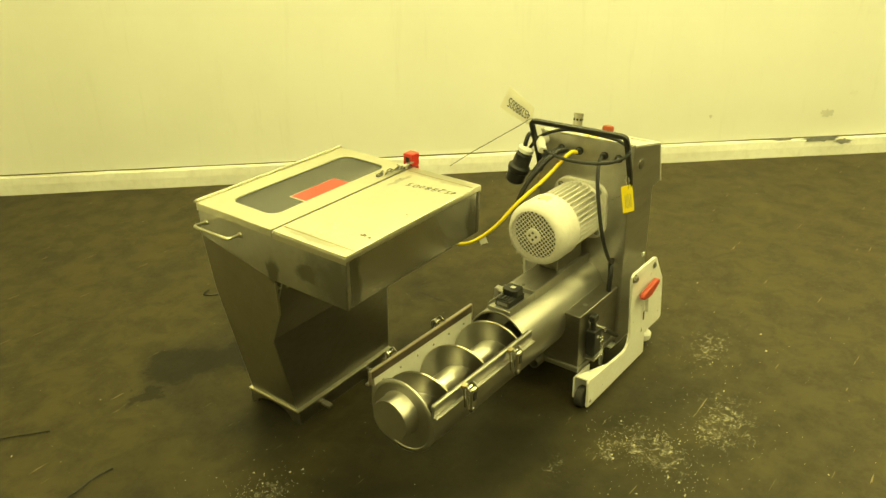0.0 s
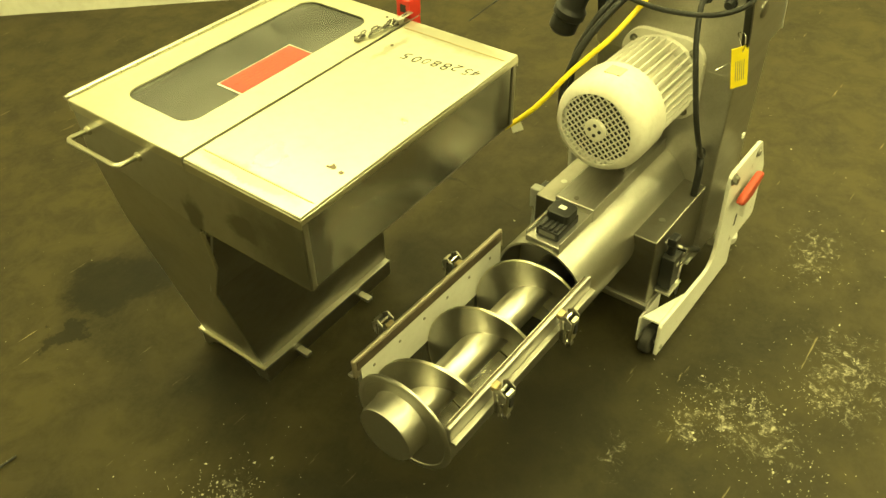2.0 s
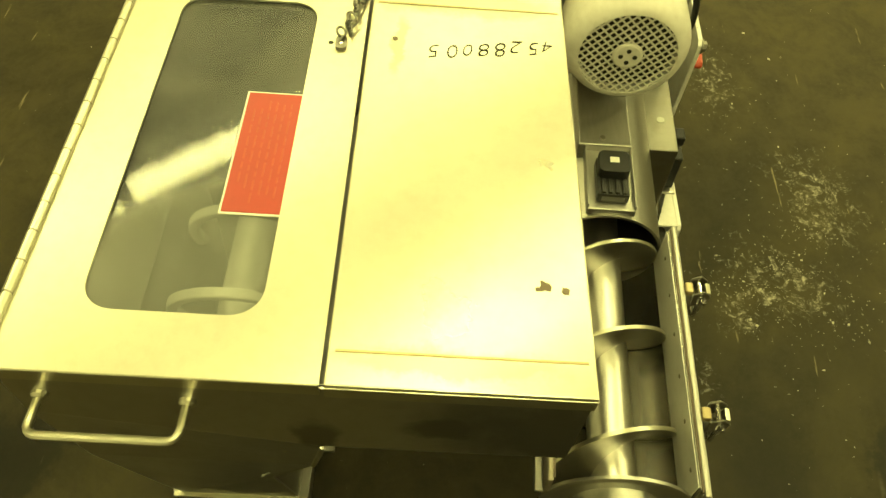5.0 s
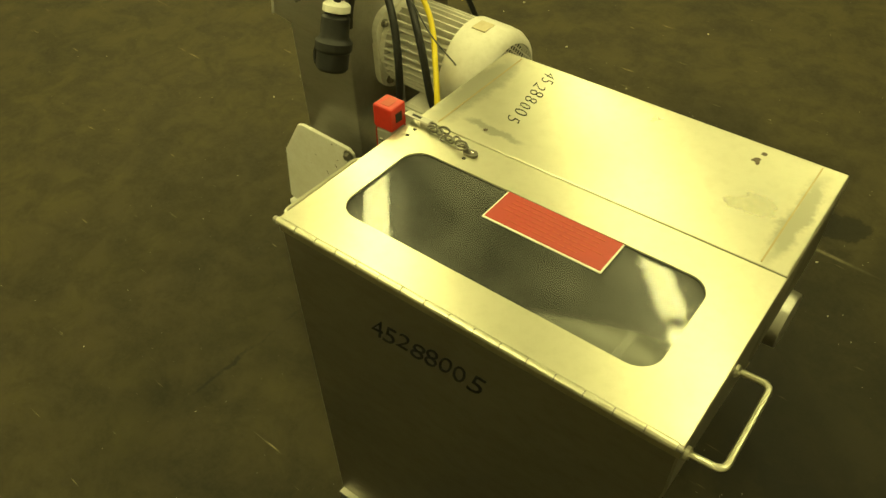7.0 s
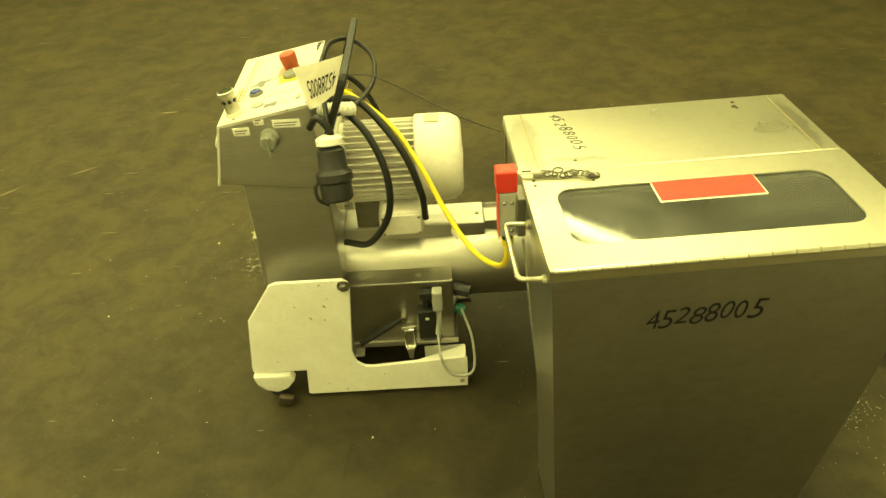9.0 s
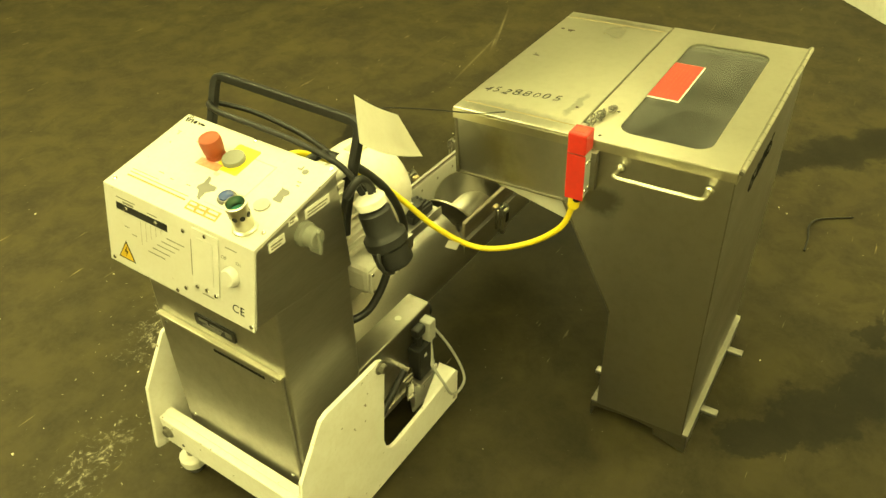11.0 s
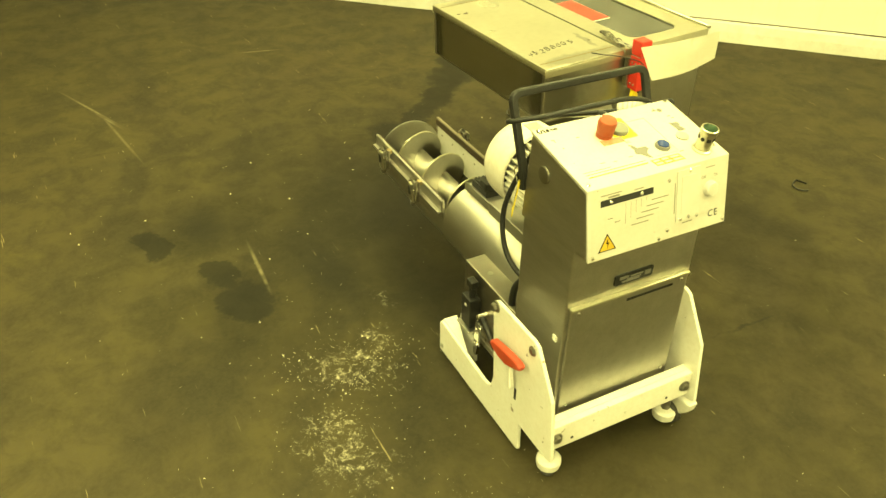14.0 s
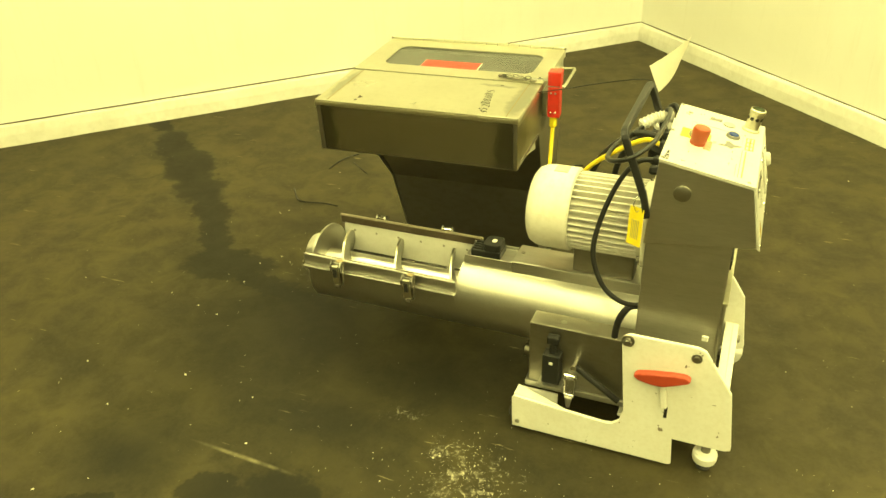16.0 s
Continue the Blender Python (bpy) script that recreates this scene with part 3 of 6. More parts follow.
def slab(name, a, b, inward, z0, z1, thick, mat, bevel=0.0):
    a, b = Vector(a), Vector(b)
    n = Vector(inward).normalized()
    bm = bmesh.new()
    foot = [a, b, b - n * thick, a - n * thick]
    lo = [bm.verts.new((p.x, p.y, z0)) for p in foot]
    hi = [bm.verts.new((p.x, p.y, z1)) for p in foot]
    bm.faces.new(lo)
    bm.faces.new(hi[::-1])
    for i in range(4):
        bm.faces.new((lo[i], hi[i], hi[(i + 1) % 4], lo[(i + 1) % 4]))
    bmesh.ops.recalc_face_normals(bm, faces=bm.faces)
    bevelled(bm, bevel)
    return bm


P0, P1, P2 = CORNER, CORNER + E1 * L1, CORNER + E2 * L2
P3 = CORNER + E1 * L1 + E2 * L2
N1, N2 = E2 - E1 * E2.dot(E1), E1 - E2 * E1.dot(E2)
for name, a, b, n in (("wall_west", P0, P1, N1), ("wall_south", P0, P2, N2), ("unseen_wall_east", P2, P3, -N1), ("unseen_wall_north", P1, P3, -N2)):
    ob = part(name, slab(name, a, b, n, -0.05, ROOM_H, 0.12, WALL), WALL)
    tagged(ob, "off-white painted wall with grey scuffs and runs", "wall", "", "structure")


def kerb(name, a, b, n):
    """A low painted kerb with a sloping face and a dark open joint along its top."""
    a, b, n = Vector(a), Vector(b), Vector(n).normalized()
    d = (b - a).normalized()
    prof = [(0.002, 0.0), (0.042, 0.0), (0.038, 0.06), (0.030, 0.103), (0.022, 0.110), (0.002, 0.110)]
    steps = 60
    bm = bmesh.new()
    rng = random.Random(5)
    rings = []
    for i in range(steps + 1):
        p = a + (b - a) * i / steps
        j = rng.uniform(-0.004, 0.004)
        rings.append([bm.verts.new((p + n * (o + (j if o > 0.01 else 0))) + Vector((0, 0, z + (rng.uniform(-0.003, 0.003) if z > 0.08 else 0)))) for o, z in prof])
    for r, s in zip(rings, rings[1:]):
        for k in range(len(prof) - 1):
            bm.faces.new((r[k], s[k], s[k + 1], r[k + 1]))
    ob = part(name, bm, SKIRT)
    tagged(ob, "scuffed white kerb along the foot of the wall", "kerb", "", "structure")
    jm = slab("joint", a + n * 0.003, b + n * 0.003, n, 0.111, 0.117, 0.002, DARK)
    part("joint", jm, RUSTY, ob, "dark dirty joint line")


for a, b, n in ((P0, P1, N1), (P0, P2, N2), (P2, P3, -N1), (P1, P3, -N2)):
    kerb("baseboard", a, b, n)


def smudge(name, at, wide, high, out, mat, parent, seed, label=""):
    """An uneven flat stain on the long wall or its kerb."""
    r = random.Random(seed)
    n = N1.normalized()
    pts = []
    for k in range(26):
        a = 2 * math.pi * k / 26
        q = r.uniform(0.55, 1.1)
        pts.append((wide * q * math.cos(a), high * q * math.sin(a)))
    bm = prism(pts, 0, 0.0012, "z")
    foot = Vector(at)
    flat_at = CORNER + E1 * (foot - CORNER).dot(E1)
    x, z = E1, Vector((0, 0, 1))
    m = Matrix(((x.x, z.x, n.x, 0), (x.y, z.y, n.y, 0), (x.z, z.z, n.z, 0), (0, 0, 0, 1)))
    bm.transform(Matrix.Translation(flat_at + n * out + Vector((0, 0, at[2]))) @ m)
    return part(name, bm, mat, parent, label)


SMEAR = worn("grey_smear", (0.20, 0.205, 0.20), (0.42, 0.40, 0.35), 0.6, 0.0, 14.0, 60.0, 0.05, 0.1)
PALE_SMEAR = worn("pale_grey_smear", (0.55, 0.54, 0.49), (0.70, 0.68, 0.62), 0.6, 0.0, 12.0, 50.0, 0.05, 0.1)
west, foot_kerb = bpy.data.objects["wall_west"], bpy.data.objects["baseboard"]
smudge("stain", (-2.82, 0.16, 0.27), 0.055, 0.028, 0.0015, PALE_SMEAR, west, 3, "grey smudge on the wall")
smudge("stain", (-2.30, -0.41, 0.28), 0.012, 0.012, 0.0015, PALE_SMEAR, west, 5)
smudge("stain", (-2.81, 0.13, 0.113), 0.16, 0.022, 0.036, SMEAR, foot_kerb, 7, "dark smear where the kerb is broken")
smudge("stain", (-2.90, 0.24, 0.09), 0.07, 0.02, 0.044, SMEAR, foot_kerb, 8)
smudge("stain", (-2.62, -0.06, 0.117), 0.10, 0.008, 0.034, SMEAR, foot_kerb, 9)

bm = bmesh.new()
g = bmesh.ops.create_grid(bm, x_segments=8, y_segments=8, size=14.0)
bmesh.ops.translate(bm, verts=bm.verts, vec=(2, 0, 0))
tagged(part("floor", bm, FLOOR), "dark damp concrete floor with stains, painted-in shade and pale crumbs", "floor", "", "structure")
bm = bmesh.new()
vs = [bm.verts.new((p.x, p.y, ROOM_H)) for p in (P0, P1, P3, P2)]
bm.faces.new(vs)
vs2 = [bm.verts.new((p.x, p.y, ROOM_H + 0.1)) for p in (P0, P1, P3, P2)]
bm.faces.new(vs2)
tagged(part("ceiling", bm, CEILING), "pale flat ceiling", "ceiling", "", "structure")


def ceiling_light(c):
    ang = math.degrees(math.atan2(ROW.y, ROW.x))
    th = thing("ceiling_light", "white twin-tube fluorescent batten hung under the ceiling", "ceiling light", pose(c.x, c.y, 0, 0, 0, ang), "ceiling lights")
    part("housing", box(-0.78, 0.78, -0.06, 0.06, LAMP_Z + 0.045, LAMP_Z + 0.10, 0.006), WHITEPL, th)
    for y in (-0.05, 0.05):
        part("tube", rod((-0.75, y, LAMP_Z + 0.02), (0.75, y, LAMP_Z + 0.02), 0.013, 12), TUBE, th, "lit fluorescent tube")
    for x in (-0.5, 0.5):
        part("hanger", rod((x, 0, LAMP_Z + 0.1), (x, 0, ROOM_H), 0.006, 8), GREYPL, th)
    la = bpy.data.lights.new("tube_light", "AREA")
    la.shape, la.size, la.size_y = "RECTANGLE", 1.5, 0.14
    la.energy, la.color = LAMP_WATTS, LAMP_TINT
    lo = new("tube_light", la)
    lo.parent = th
    lo.matrix_basis = pose(0, 0, LAMP_Z - 0.01)


for d, s in BATTENS:
    ceiling_light(ACROSS * d + ROW * s)


# ---- the screw feeder ----
MACHINE = pose(0, 0, 0, 0, 0, -1.0)
feeder = thing("screw_feeder", "stainless screw feeder with cream motor on a white wheeled frame", "feeder machine", MACHINE)

# column and its cover
col = part("column", box(0.022, 0.213, -0.174, 0.174, 0.10, 0.662, 0.004), STEEL, feeder, "brushed stainless column")
cover = part("cover_plate", box(0.014, 0.0225, -0.165, 0.165, 0.170, 0.499, 0.003), STEEL, feeder, "stainless front cover plate")
part("rim", box(0.010, 0.0225, -0.167, 0.167, 0.494, 0.501, 0.002), STEEL_LID, cover)
for y in (-0.145, 0.145):
    for z in (0.204, 0.484):
        screw((0.014, y, z), (-1, 0, 0), 0.005, CHROME, cover)
y = 0.012
for w in (9, 9, 9, 4, 8, 5, 8, 7, 8, 8, 8, 4, 8, 4, 8, 8):
    part("print_bar", box(0.0132, 0.0144, y - w * 0.001, y, 0.4735, 0.4800), INK, cover, "dark line of print" if y > 0.01 else "")
    y -= w * 0.001 + 0.0012
plaque = part("maker_plate", prism(rounded(0.106, 0.027, 0.004, 4, -0.001, 0.537), 0.018, 0.0225, "x"), BLACK, feeder, "small black maker's plate")
for y0, y1, z0, z1 in ((-0.046, -0.030, 0.532, 0.543), (-0.024, 0.010, 0.539, 0.5425), (0.016, 0.040, 0.538, 0.545), (-0.016, 0.032, 0.528, 0.5325), (-0.02, 0.02, 0.534, 0.536)):
    part("print_bar", box(0.0168, 0.019, y0, y1, z0, z1), DARKGREY, plaque)

# control box
body = [(-0.029, 0.662), (0.001, 0.806), (0.202, 0.846), (0.218, 0.632)]
ctrl = part("control_box", prism(body, -0.178, 0.178, "y", 0.003), STEEL, feeder, "stainless control box with white panel")
TOP_A = math.atan2(0.040, 0.203)


def top_at(x, y, h=0.0):
    """A place on the sloping top of the control box."""
    return (x, y, 0.8095 + x * 0.197 + h)


def top_pose(x, y, h=0.0, turn=0.0):
    return pose(*top_at(x, y, h), 0, -math.degrees(TOP_A), 0) @ pose(0, 0, 0, 0, 0, turn)


FRONT_A = math.atan2(0.030, 0.146)


def front_pose(y, z, h=0.0):
    """On the leaning front: local x to the viewer's right (towards -y), local y up, local z out."""
    x = -0.0315 - 0.0 + (z - 0.662) * 0.2055
    m = pose(x, y, z) @ Matrix(((0, 0, -1, 0), (-1, 0, 0, 0), (0, 1, 0, 0), (0, 0, 0, 1)))
    return m @ pose(0, 0, 0, -math.degrees(FRONT_A)) @ pose(0, 0, h)


# folded white cover: sloping top and leaning front
outl = [(-0.0325, 0.660), (-0.0018, 0.8095), (0.203, 0.8495), (0.2035, 0.8465), (0.0008, 0.8065), (-0.0295, 0.6605)]
panel = part("panel_cover", prism(outl, -0.181, 0.181, "y", 0.0006), PANEL, feeder, "white printed panel, worn at the edges")
for y in (-0.1805, 0.1775):
    part("edge_lip", prism([(-0.0315, 0.662), (-0.001, 0.8085), (0.202, 0.8485), (0.202, 0.842), (0.002, 0.803), (-0.0265, 0.662)], y, y + 0.003, "y"), PANEL, panel)


def local(bm, m):
    bm.transform(m)
    return bm


def flat(x0, x1, y0, y1, h=0.0012, r=0.0):
    if r:
        return prism(rounded(x1 - x0, y1 - y0, r, 4, (x0 + x1) / 2, (y0 + y1) / 2), 0, h, "z")
    return box(x0, x1, y0, y1, 0, h)


# things on the top
estop = part("emergency_stop", local(lathe([(0.0175, 0), (0.0175, 0.006), (0.0165, 0.008), (0.0185, 0.013), (0.0200, 0.034), (0.0185, 0.040), (0.012, 0.0425), (0, 0.043)], (0, 0, 0), (0, 0, 1), 28), top_pose(0.138, 0.042)), STOPRED, feeder, "red mushroom stop button", True)
part("label_plate", local(flat(-0.034, 0.034, -0.027, 0.027, 0.0008, 0.004), top_pose(0.146, -0.003)), YELLOW, panel, "yellow square label")
part("label_plate", local(flat(-0.0085, 0.0085, -0.027, 0.027, 0.001), top_pose(0.115, 0.036)), FADEDRED, panel, "faded red label")
part("push_button", local(lathe([(0.021, 0), (0.021, 0.007), (0.0195, 0.0095), (0, 0.010)], (0, 0, 0), (0, 0, 1), 28), top_pose(0.142, 0.001)), KNOB, feeder, "round grey button", True)
bb = part("push_button", local(lathe([(0.0165, 0), (0.0165, 0.004), (0.0145, 0.007), (0.0125, 0.007)], (0, 0, 0), (0, 0, 1), 24), top_pose(0.066, -0.057)), DARKGREY, feeder, "blue push button in a grey ring", True)
part("lens", local(lathe([(0.0130, 0.005), (0.0122, 0.009), (0.007, 0.0115), (0, 0.012)], (0, 0, 0), (0, 0, 1), 20), top_pose(0.066, -0.057)), BLUE, bb, "", True)
part("push_button", local(lathe([(0.014, 0), (0.014, 0.003), (0, 0.0035)], (0, 0, 0), (0, 0, 1), 24), top_pose(0.080, -0.122)), GREYPL, feeder, "flat grey blanking button", True)
rng = random.Random(3)


def blot(n, r, m, h=0.0011):
    pts = [(r * rng.uniform(0.45, 1.1) * math.cos(2 * math.pi * i / n), 0.8 * r * rng.uniform(0.5, 1.1) * math.sin(2 * math.pi * i / n)) for i in range(n)]
    return local(prism(pts, 0, h, "z"), m)


def torn(points, m, mat, label=""):
    """A flat torn patch with a ragged outline."""
    pts = []
    for (x0, y0), (x1, y1) in zip(points, points[1:] + points[:1]):
        for k in range(3):
            t = k / 3
            pts.append((x0 + (x1 - x0) * t + rng.uniform(-0.0012, 0.0012), y0 + (y1 - y0) * t + rng.uniform(-0.0012, 0.0012)))
    return part("worn_patch", local(prism(pts, 0, 0.0008, "z"), m), mat, panel, label)


torn([(0.026, 0.017), (0.022, 0.008), (0.010, 0.004), (0.010, -0.016), (0.002, -0.019), (-0.010, -0.008), (-0.027, -0.010), (-0.024, -0.002), (-0.010, 0.006), (-0.006, 0.018), (0.008, 0.014)], top_pose(0.068, -0.004), DARKGREY, "bare patch where a label tore off")
torn([(0.016, 0.010), (0.014, -0.008), (0.004, -0.010), (-0.002, -0.006), (-0.014, -0.012), (-0.014, 0.008), (-0.006, 0.006), (0.002, 0.008)], top_pose(0.112, -0.135), DARKGREY)
torn([(0.004, 0.006), (0.003, -0.006), (-0.004, -0.005), (-0.003, 0.005)], top_pose(0.103, 0.006), GREYPL)
part("hole", local(lathe([(0.0062, 0), (0.0062, 0.0006), (0, 0.0007)], (0, 0, 0), (0, 0, 1), 14), top_pose(0.174, -0.135)), DARKGREY, panel, "plugged screw hole")
for x, y, a, w in ((0.176, -0.121, 0.0016, 0.005), (0.181, -0.124, 0.003, 0.0012), (0.158, 0.157, 0.0010, 0.004), (0.153, 0.155, 0.0030, 0.0010), (0.128, 0.150, 0.0015, 0.0015), (0.150, -0.142, 0.0012, 0.004),
                   (0.142, -0.146, 0.0012, 0.003), (0.150, 0.100, 0.001, 0.004), (0.062, 0.100, 0.0010, 0.006), (0.058, 0.070, 0.001, 0.004), (0.060, 0.030, 0.001, 0.005), (0.040, -0.087, 0.0013, 0.005)):
    part("print_bar", local(flat(-a, a, -w, w, 0.0007), top_pose(x, y)), FADEDINK, panel)
for x, a, y0, y1 in ((0.0395, 0.0007, 0.009, 0.156), (0.0315, 0.0016, 0.008, 0.154), (0.0465, 0.0004, 0.090, 0.157)):
    part("stripe", local(flat(-a, a, -(y1 - y0) / 2, (y1 - y0) / 2, 0.0008), top_pose(x, (y0 + y1) / 2)), GOLD, panel, "thin ochre stripe")
# faint ruled frame round the blue button
for x, y, a, w in ((0.102, -0.081, 0.059, 0.0005), (0.043, -0.053, 0.0005, 0.027), (0.161, -0.055, 0.0005, 0.026)):
    part("rule", local(flat(-a, a, -w, w, 0.0007), top_pose(x, y)), TAN, panel)
# maker's mark, drawn as plain slanted shapes
for k, (y, w) in enumerate(((-0.013, 0.011), (-0.035, 0.011), (-0.060, 0.014))):
    part("mark", local(prism([(-0.010, w - 0.003), (0.010, w + 0.001), (0.010, -w), (-0.010, -w - 0.004)], 0, 0.0008, "z"), top_pose(0.026, y)), GOLD, panel)
    part("mark", local(prism([(-0.0065, w - 0.006), (0.0070, w - 0.003), (0.0070, -w + 0.004), (-0.0065, -w)], 0, 0.0011, "z"), top_pose(0.026, y)), PANEL, panel)
    part("mark", local(prism([(-0.0022, w - 0.003), (0.0022, w - 0.002), (0.0022, -w + 0.002), (-0.0022, -w + 0.001)], 0, 0.0014, "z"), top_pose(0.026, y)), GOLD, panel)
for y, a, w, turn in ((0.171, 0.0055, 0.0014, 18), (0.164, 0.0050, 0.0014, -20), (0.157, 0.0055, 0.0014, 12), (0.149, 0.0040, 0.0030, 0), (0.139, 0.0030, 0.0016, 30), (0.130, 0.0022, 0.0050, -8)):
    part("mark", local(flat(-a, a, -w, w, 0.0008), top_pose(0.190, y, 0, turn)), INK, panel)
for x, y in ((0.199, -0.172), (0.197, 0.168), (0.034, -0.168), (0.014, 0.168), (0.199, 0.004)):
    part("screw", local(lathe([(0.0048, 0), (0.0040, 0.0018), (0, 0.0022)], (0, 0, 0), (0, 0, 1), 12), top_pose(x, y)), CHROME, panel)

# beacon socket: a bright tube with holes round it
beacon = part("beacon_socket", local(lathe([(0.021, 0), (0.021, 0.004), (0.0165, 0.006), (0.0165, 0.044), (0.0185, 0.046), (0.0185, 0.054), (0.0155, 0.055), (0.0150, 0.030), (0, 0.030)], (0, 0, 0), (0, 0, 1), 32, None, False), top_pose(0.030, -0.133)), STEEL_LID, feeder, "bright metal beacon socket with round holes", True)
part("lens", local(lathe([(0.0145, 0.034), (0.012, 0.040), (0, 0.043)], (0, 0, 0), (0, 0, 1), 24), top_pose(0.030, -0.133)), GREENPL, beacon, "green lens inside", True)
for k in range(8):
    a = 2 * math.pi * k / 8 + 0.3
    d = Vector((math.cos(a), math.sin(a), 0))
    bm = lathe([(0.0046, 0), (0.0046, 0.0012)], d * 0.0158 + Vector((0, 0, 0.033)), d, 12)
    part("hole", local(bm, top_pose(0.030, -0.133)), DARK, beacon)

# things on the front
strip = part("label_strip", local(flat(-0.0655, 0.0655, -0.0068, 0.0068, 0.001), front_pose(0.0845, 0.7765)), BLACK, panel, "dark label strip")
for x in (-0.040, 0.036):
    part("screw", local(lathe([(0.0042, 0), (0.0034, 0.0018), (0, 0.0022)], (0, 0, 0), (0, 0, 1), 12), front_pose(0.0845 - x, 0.7765, 0.001)), CHROME, panel)
part("print_bar", local(flat(-0.014, 0.014, -0.0020, 0.0020, 0.0011), front_pose(0.118, 0.787)), FADEDINK, panel)
part("print_bar", local(flat(-0.025, 0.025, -0.0012, 0.0012, 0.0008), front_pose(0.124, 0.7925)), FADEDINK, panel)
part("print_bar", local(flat(-0.012, 0.012, -0.0012, 0.0012, 0.0008), front_pose(0.056, 0.788)), FADEDINK, panel)
for k in range(5):
    x0 = 0.062 - 0.012 * k
    part("print_bar", local(flat(-0.022, 0.022, -0.0011, 0.0011, 0.0008), front_pose(0.001 + 0.0125 * k, 0.757 - 0.0105 * k)), FADEDINK, panel)
    part("rule", local(flat(-0.0004, 0.0004, -0.004 - 0.0048 * k, 0.004 + 0.0048 * k, 0.0007), front_pose(0.036 + 0.013 * k, 0.763 - 0.0048 * k)), FADEDINK, panel)
for y, z, w in ((0.126, 0.742, 0.006), (0.108, 0.732, 0.007)):
    part("print_bar", local(flat(-w, w, -0.001, 0.001, 0.0008), front_pose(y, z)), FADEDINK, panel)
win = part("meter_window", local(flat(-0.031, 0.031, -0.056, 0.056, 0.003, 0.002), front_pose(-0.073, 0.747)), ACRYLIC_GREY, panel, "scuffed grey window strip")
part("inset", local(flat(-0.019, 0.019, -0.038, 0.042, 0.0038, 0.002), front_pose(-0.073, 0.747)), ACRYLIC_GREY, win)
for dy, z in ((0, 0.797), (0.022, 0.697), (0, 0.698), (-0.022, 0.696)):
    part("screw", local(lathe([(0.0042, 0), (0.0034, 0.002), (0, 0.0024)], (0, 0, 0), (0, 0, 1), 12), front_pose(-0.075 + dy, z, 0.003)), CHROME, panel)
part("print_bar", local(flat(-0.014, 0.014, -0.0012, 0.0012, 0.0008), front_pose(-0.075, 0.686)), FADEDINK, panel)
part("print_bar", local(flat(-0.0012, 0.0012, -0.034, 0.034, 0.0008), front_pose(-0.038, 0.745)), FADEDINK, panel)
knob = part("selector_knob", local(lathe([(0.0175, 0), (0.0175, 0.003), (0.0155, 0.010), (0.0135, 0.0125), (0, 0.013)], (0, 0, 0), (0, 0, 1), 28), front_pose(-0.132, 0.746)), ACRYLIC_GREY, feeder, "round pale selector knob", True)
lettering("printing", "Off", 0.009, FADEDINK, panel, front_pose(-0.114, 0.773, 0.0004))
lettering("printing", "On", 0.009, FADEDINK, panel, front_pose(-0.147, 0.773, 0.0004))
part("print_bar", local(flat(-0.013, 0.013, -0.001, 0.001, 0.0008), front_pose(-0.131, 0.793)), FADEDINK, panel)
lettering("printing", "CE", 0.022, INK, panel, front_pose(-0.145, 0.688, 0.0004), "CE mark in black print", 1.15)
tri = part("warning_label", local(prism([(-0.0225, -0.017), (0.0225, -0.017), (0, 0.021)], 0, 0.001, "z"), front_pose(0.133, 0.692)), INK, panel, "triangular yellow electric-shock warning")
part("inset", local(prism([(-0.0185, -0.0145), (0.0185, -0.0145), (0, 0.0165)], 0, 0.0016, "z"), front_pose(0.133, 0.692)), AMBER, tri)
part("lightning", local(prism([(0.002, 0.011), (-0.004, -0.001), (0.0005, -0.001), (-0.001, -0.011), (0.0045, 0.0012), (0.0, 0.0012)], 0, 0.002, "z"), front_pose(0.133, 0.692)), INK, tri)
for y, z in ((0.169, 0.668), (-0.174, 0.669), (0.001, 0.667), (-0.021, 0.680), (-0.021, 0.787)):
    part("screw", local(lathe([(0.0045, 0), (0.0038, 0.0022), (0, 0.0028)], (0, 0, 0), (0, 0, 1), 12), front_pose(y, z)), CHROME, panel)

# side fittings of the control box
part("blanking_plug", lathe([(0.019, 0), (0.019, 0.003), (0.016, 0.0045), (0, 0.005)], (0.145, 0.178, 0.772), (0, 1, 0), 24), STEEL_DULL, feeder, "round grey blanking plug", True)
rk = part("rotary_switch", lathe([(0.022, 0), (0.022, 0.010), (0.018, 0.013), (0.018, 0.03), (0.0155, 0.033), (0, 0.034)], (0.108, -0.178, 0.775), (0, -1, 0), 24), KNOB, feeder, "grey rotary switch", True)
part("pointer", box(0.104, 0.112, -0.216, -0.19, 0.745, 0.792, 0.003), KNOB, rk)
for x0, x1, z0, z1 in ((0.030, 0.066, 0.783, 0.801), (0.078, 0.100, 0.806, 0.818), (0.118, 0.178, 0.797, 0.815)):
    lb = part("label_plate", box(x0, x1, -0.1795, -0.1775, z0, z1), WHITEPL, ctrl, "white label")
    part("print_bar", box(x0 + 0.004, x1 - 0.006, -0.1802, -0.179, z0 + 0.010, z0 + 0.0125), FADEDINK, lb)
    part("print_bar", box(x0 + 0.004, x1 - 0.010, -0.1802, -0.179, z0 + 0.004, z0 + 0.0065), FADEDINK, lb)
GLANDS = [(-0.092, 0.795), (-0.022, 0.797), (0.072, 0.797), (0.126, 0.796)]
for y, z in GLANDS:
    gl = part("cable_gland", lathe([(0.0145, 0), (0.0145, 0.006), (0.0115, 0.007), (0.0115, 0.018), (0.0085, 0.024)], (0.203, y, z), (1, 0, 0), 8), BLACK, feeder, "black cable gland")

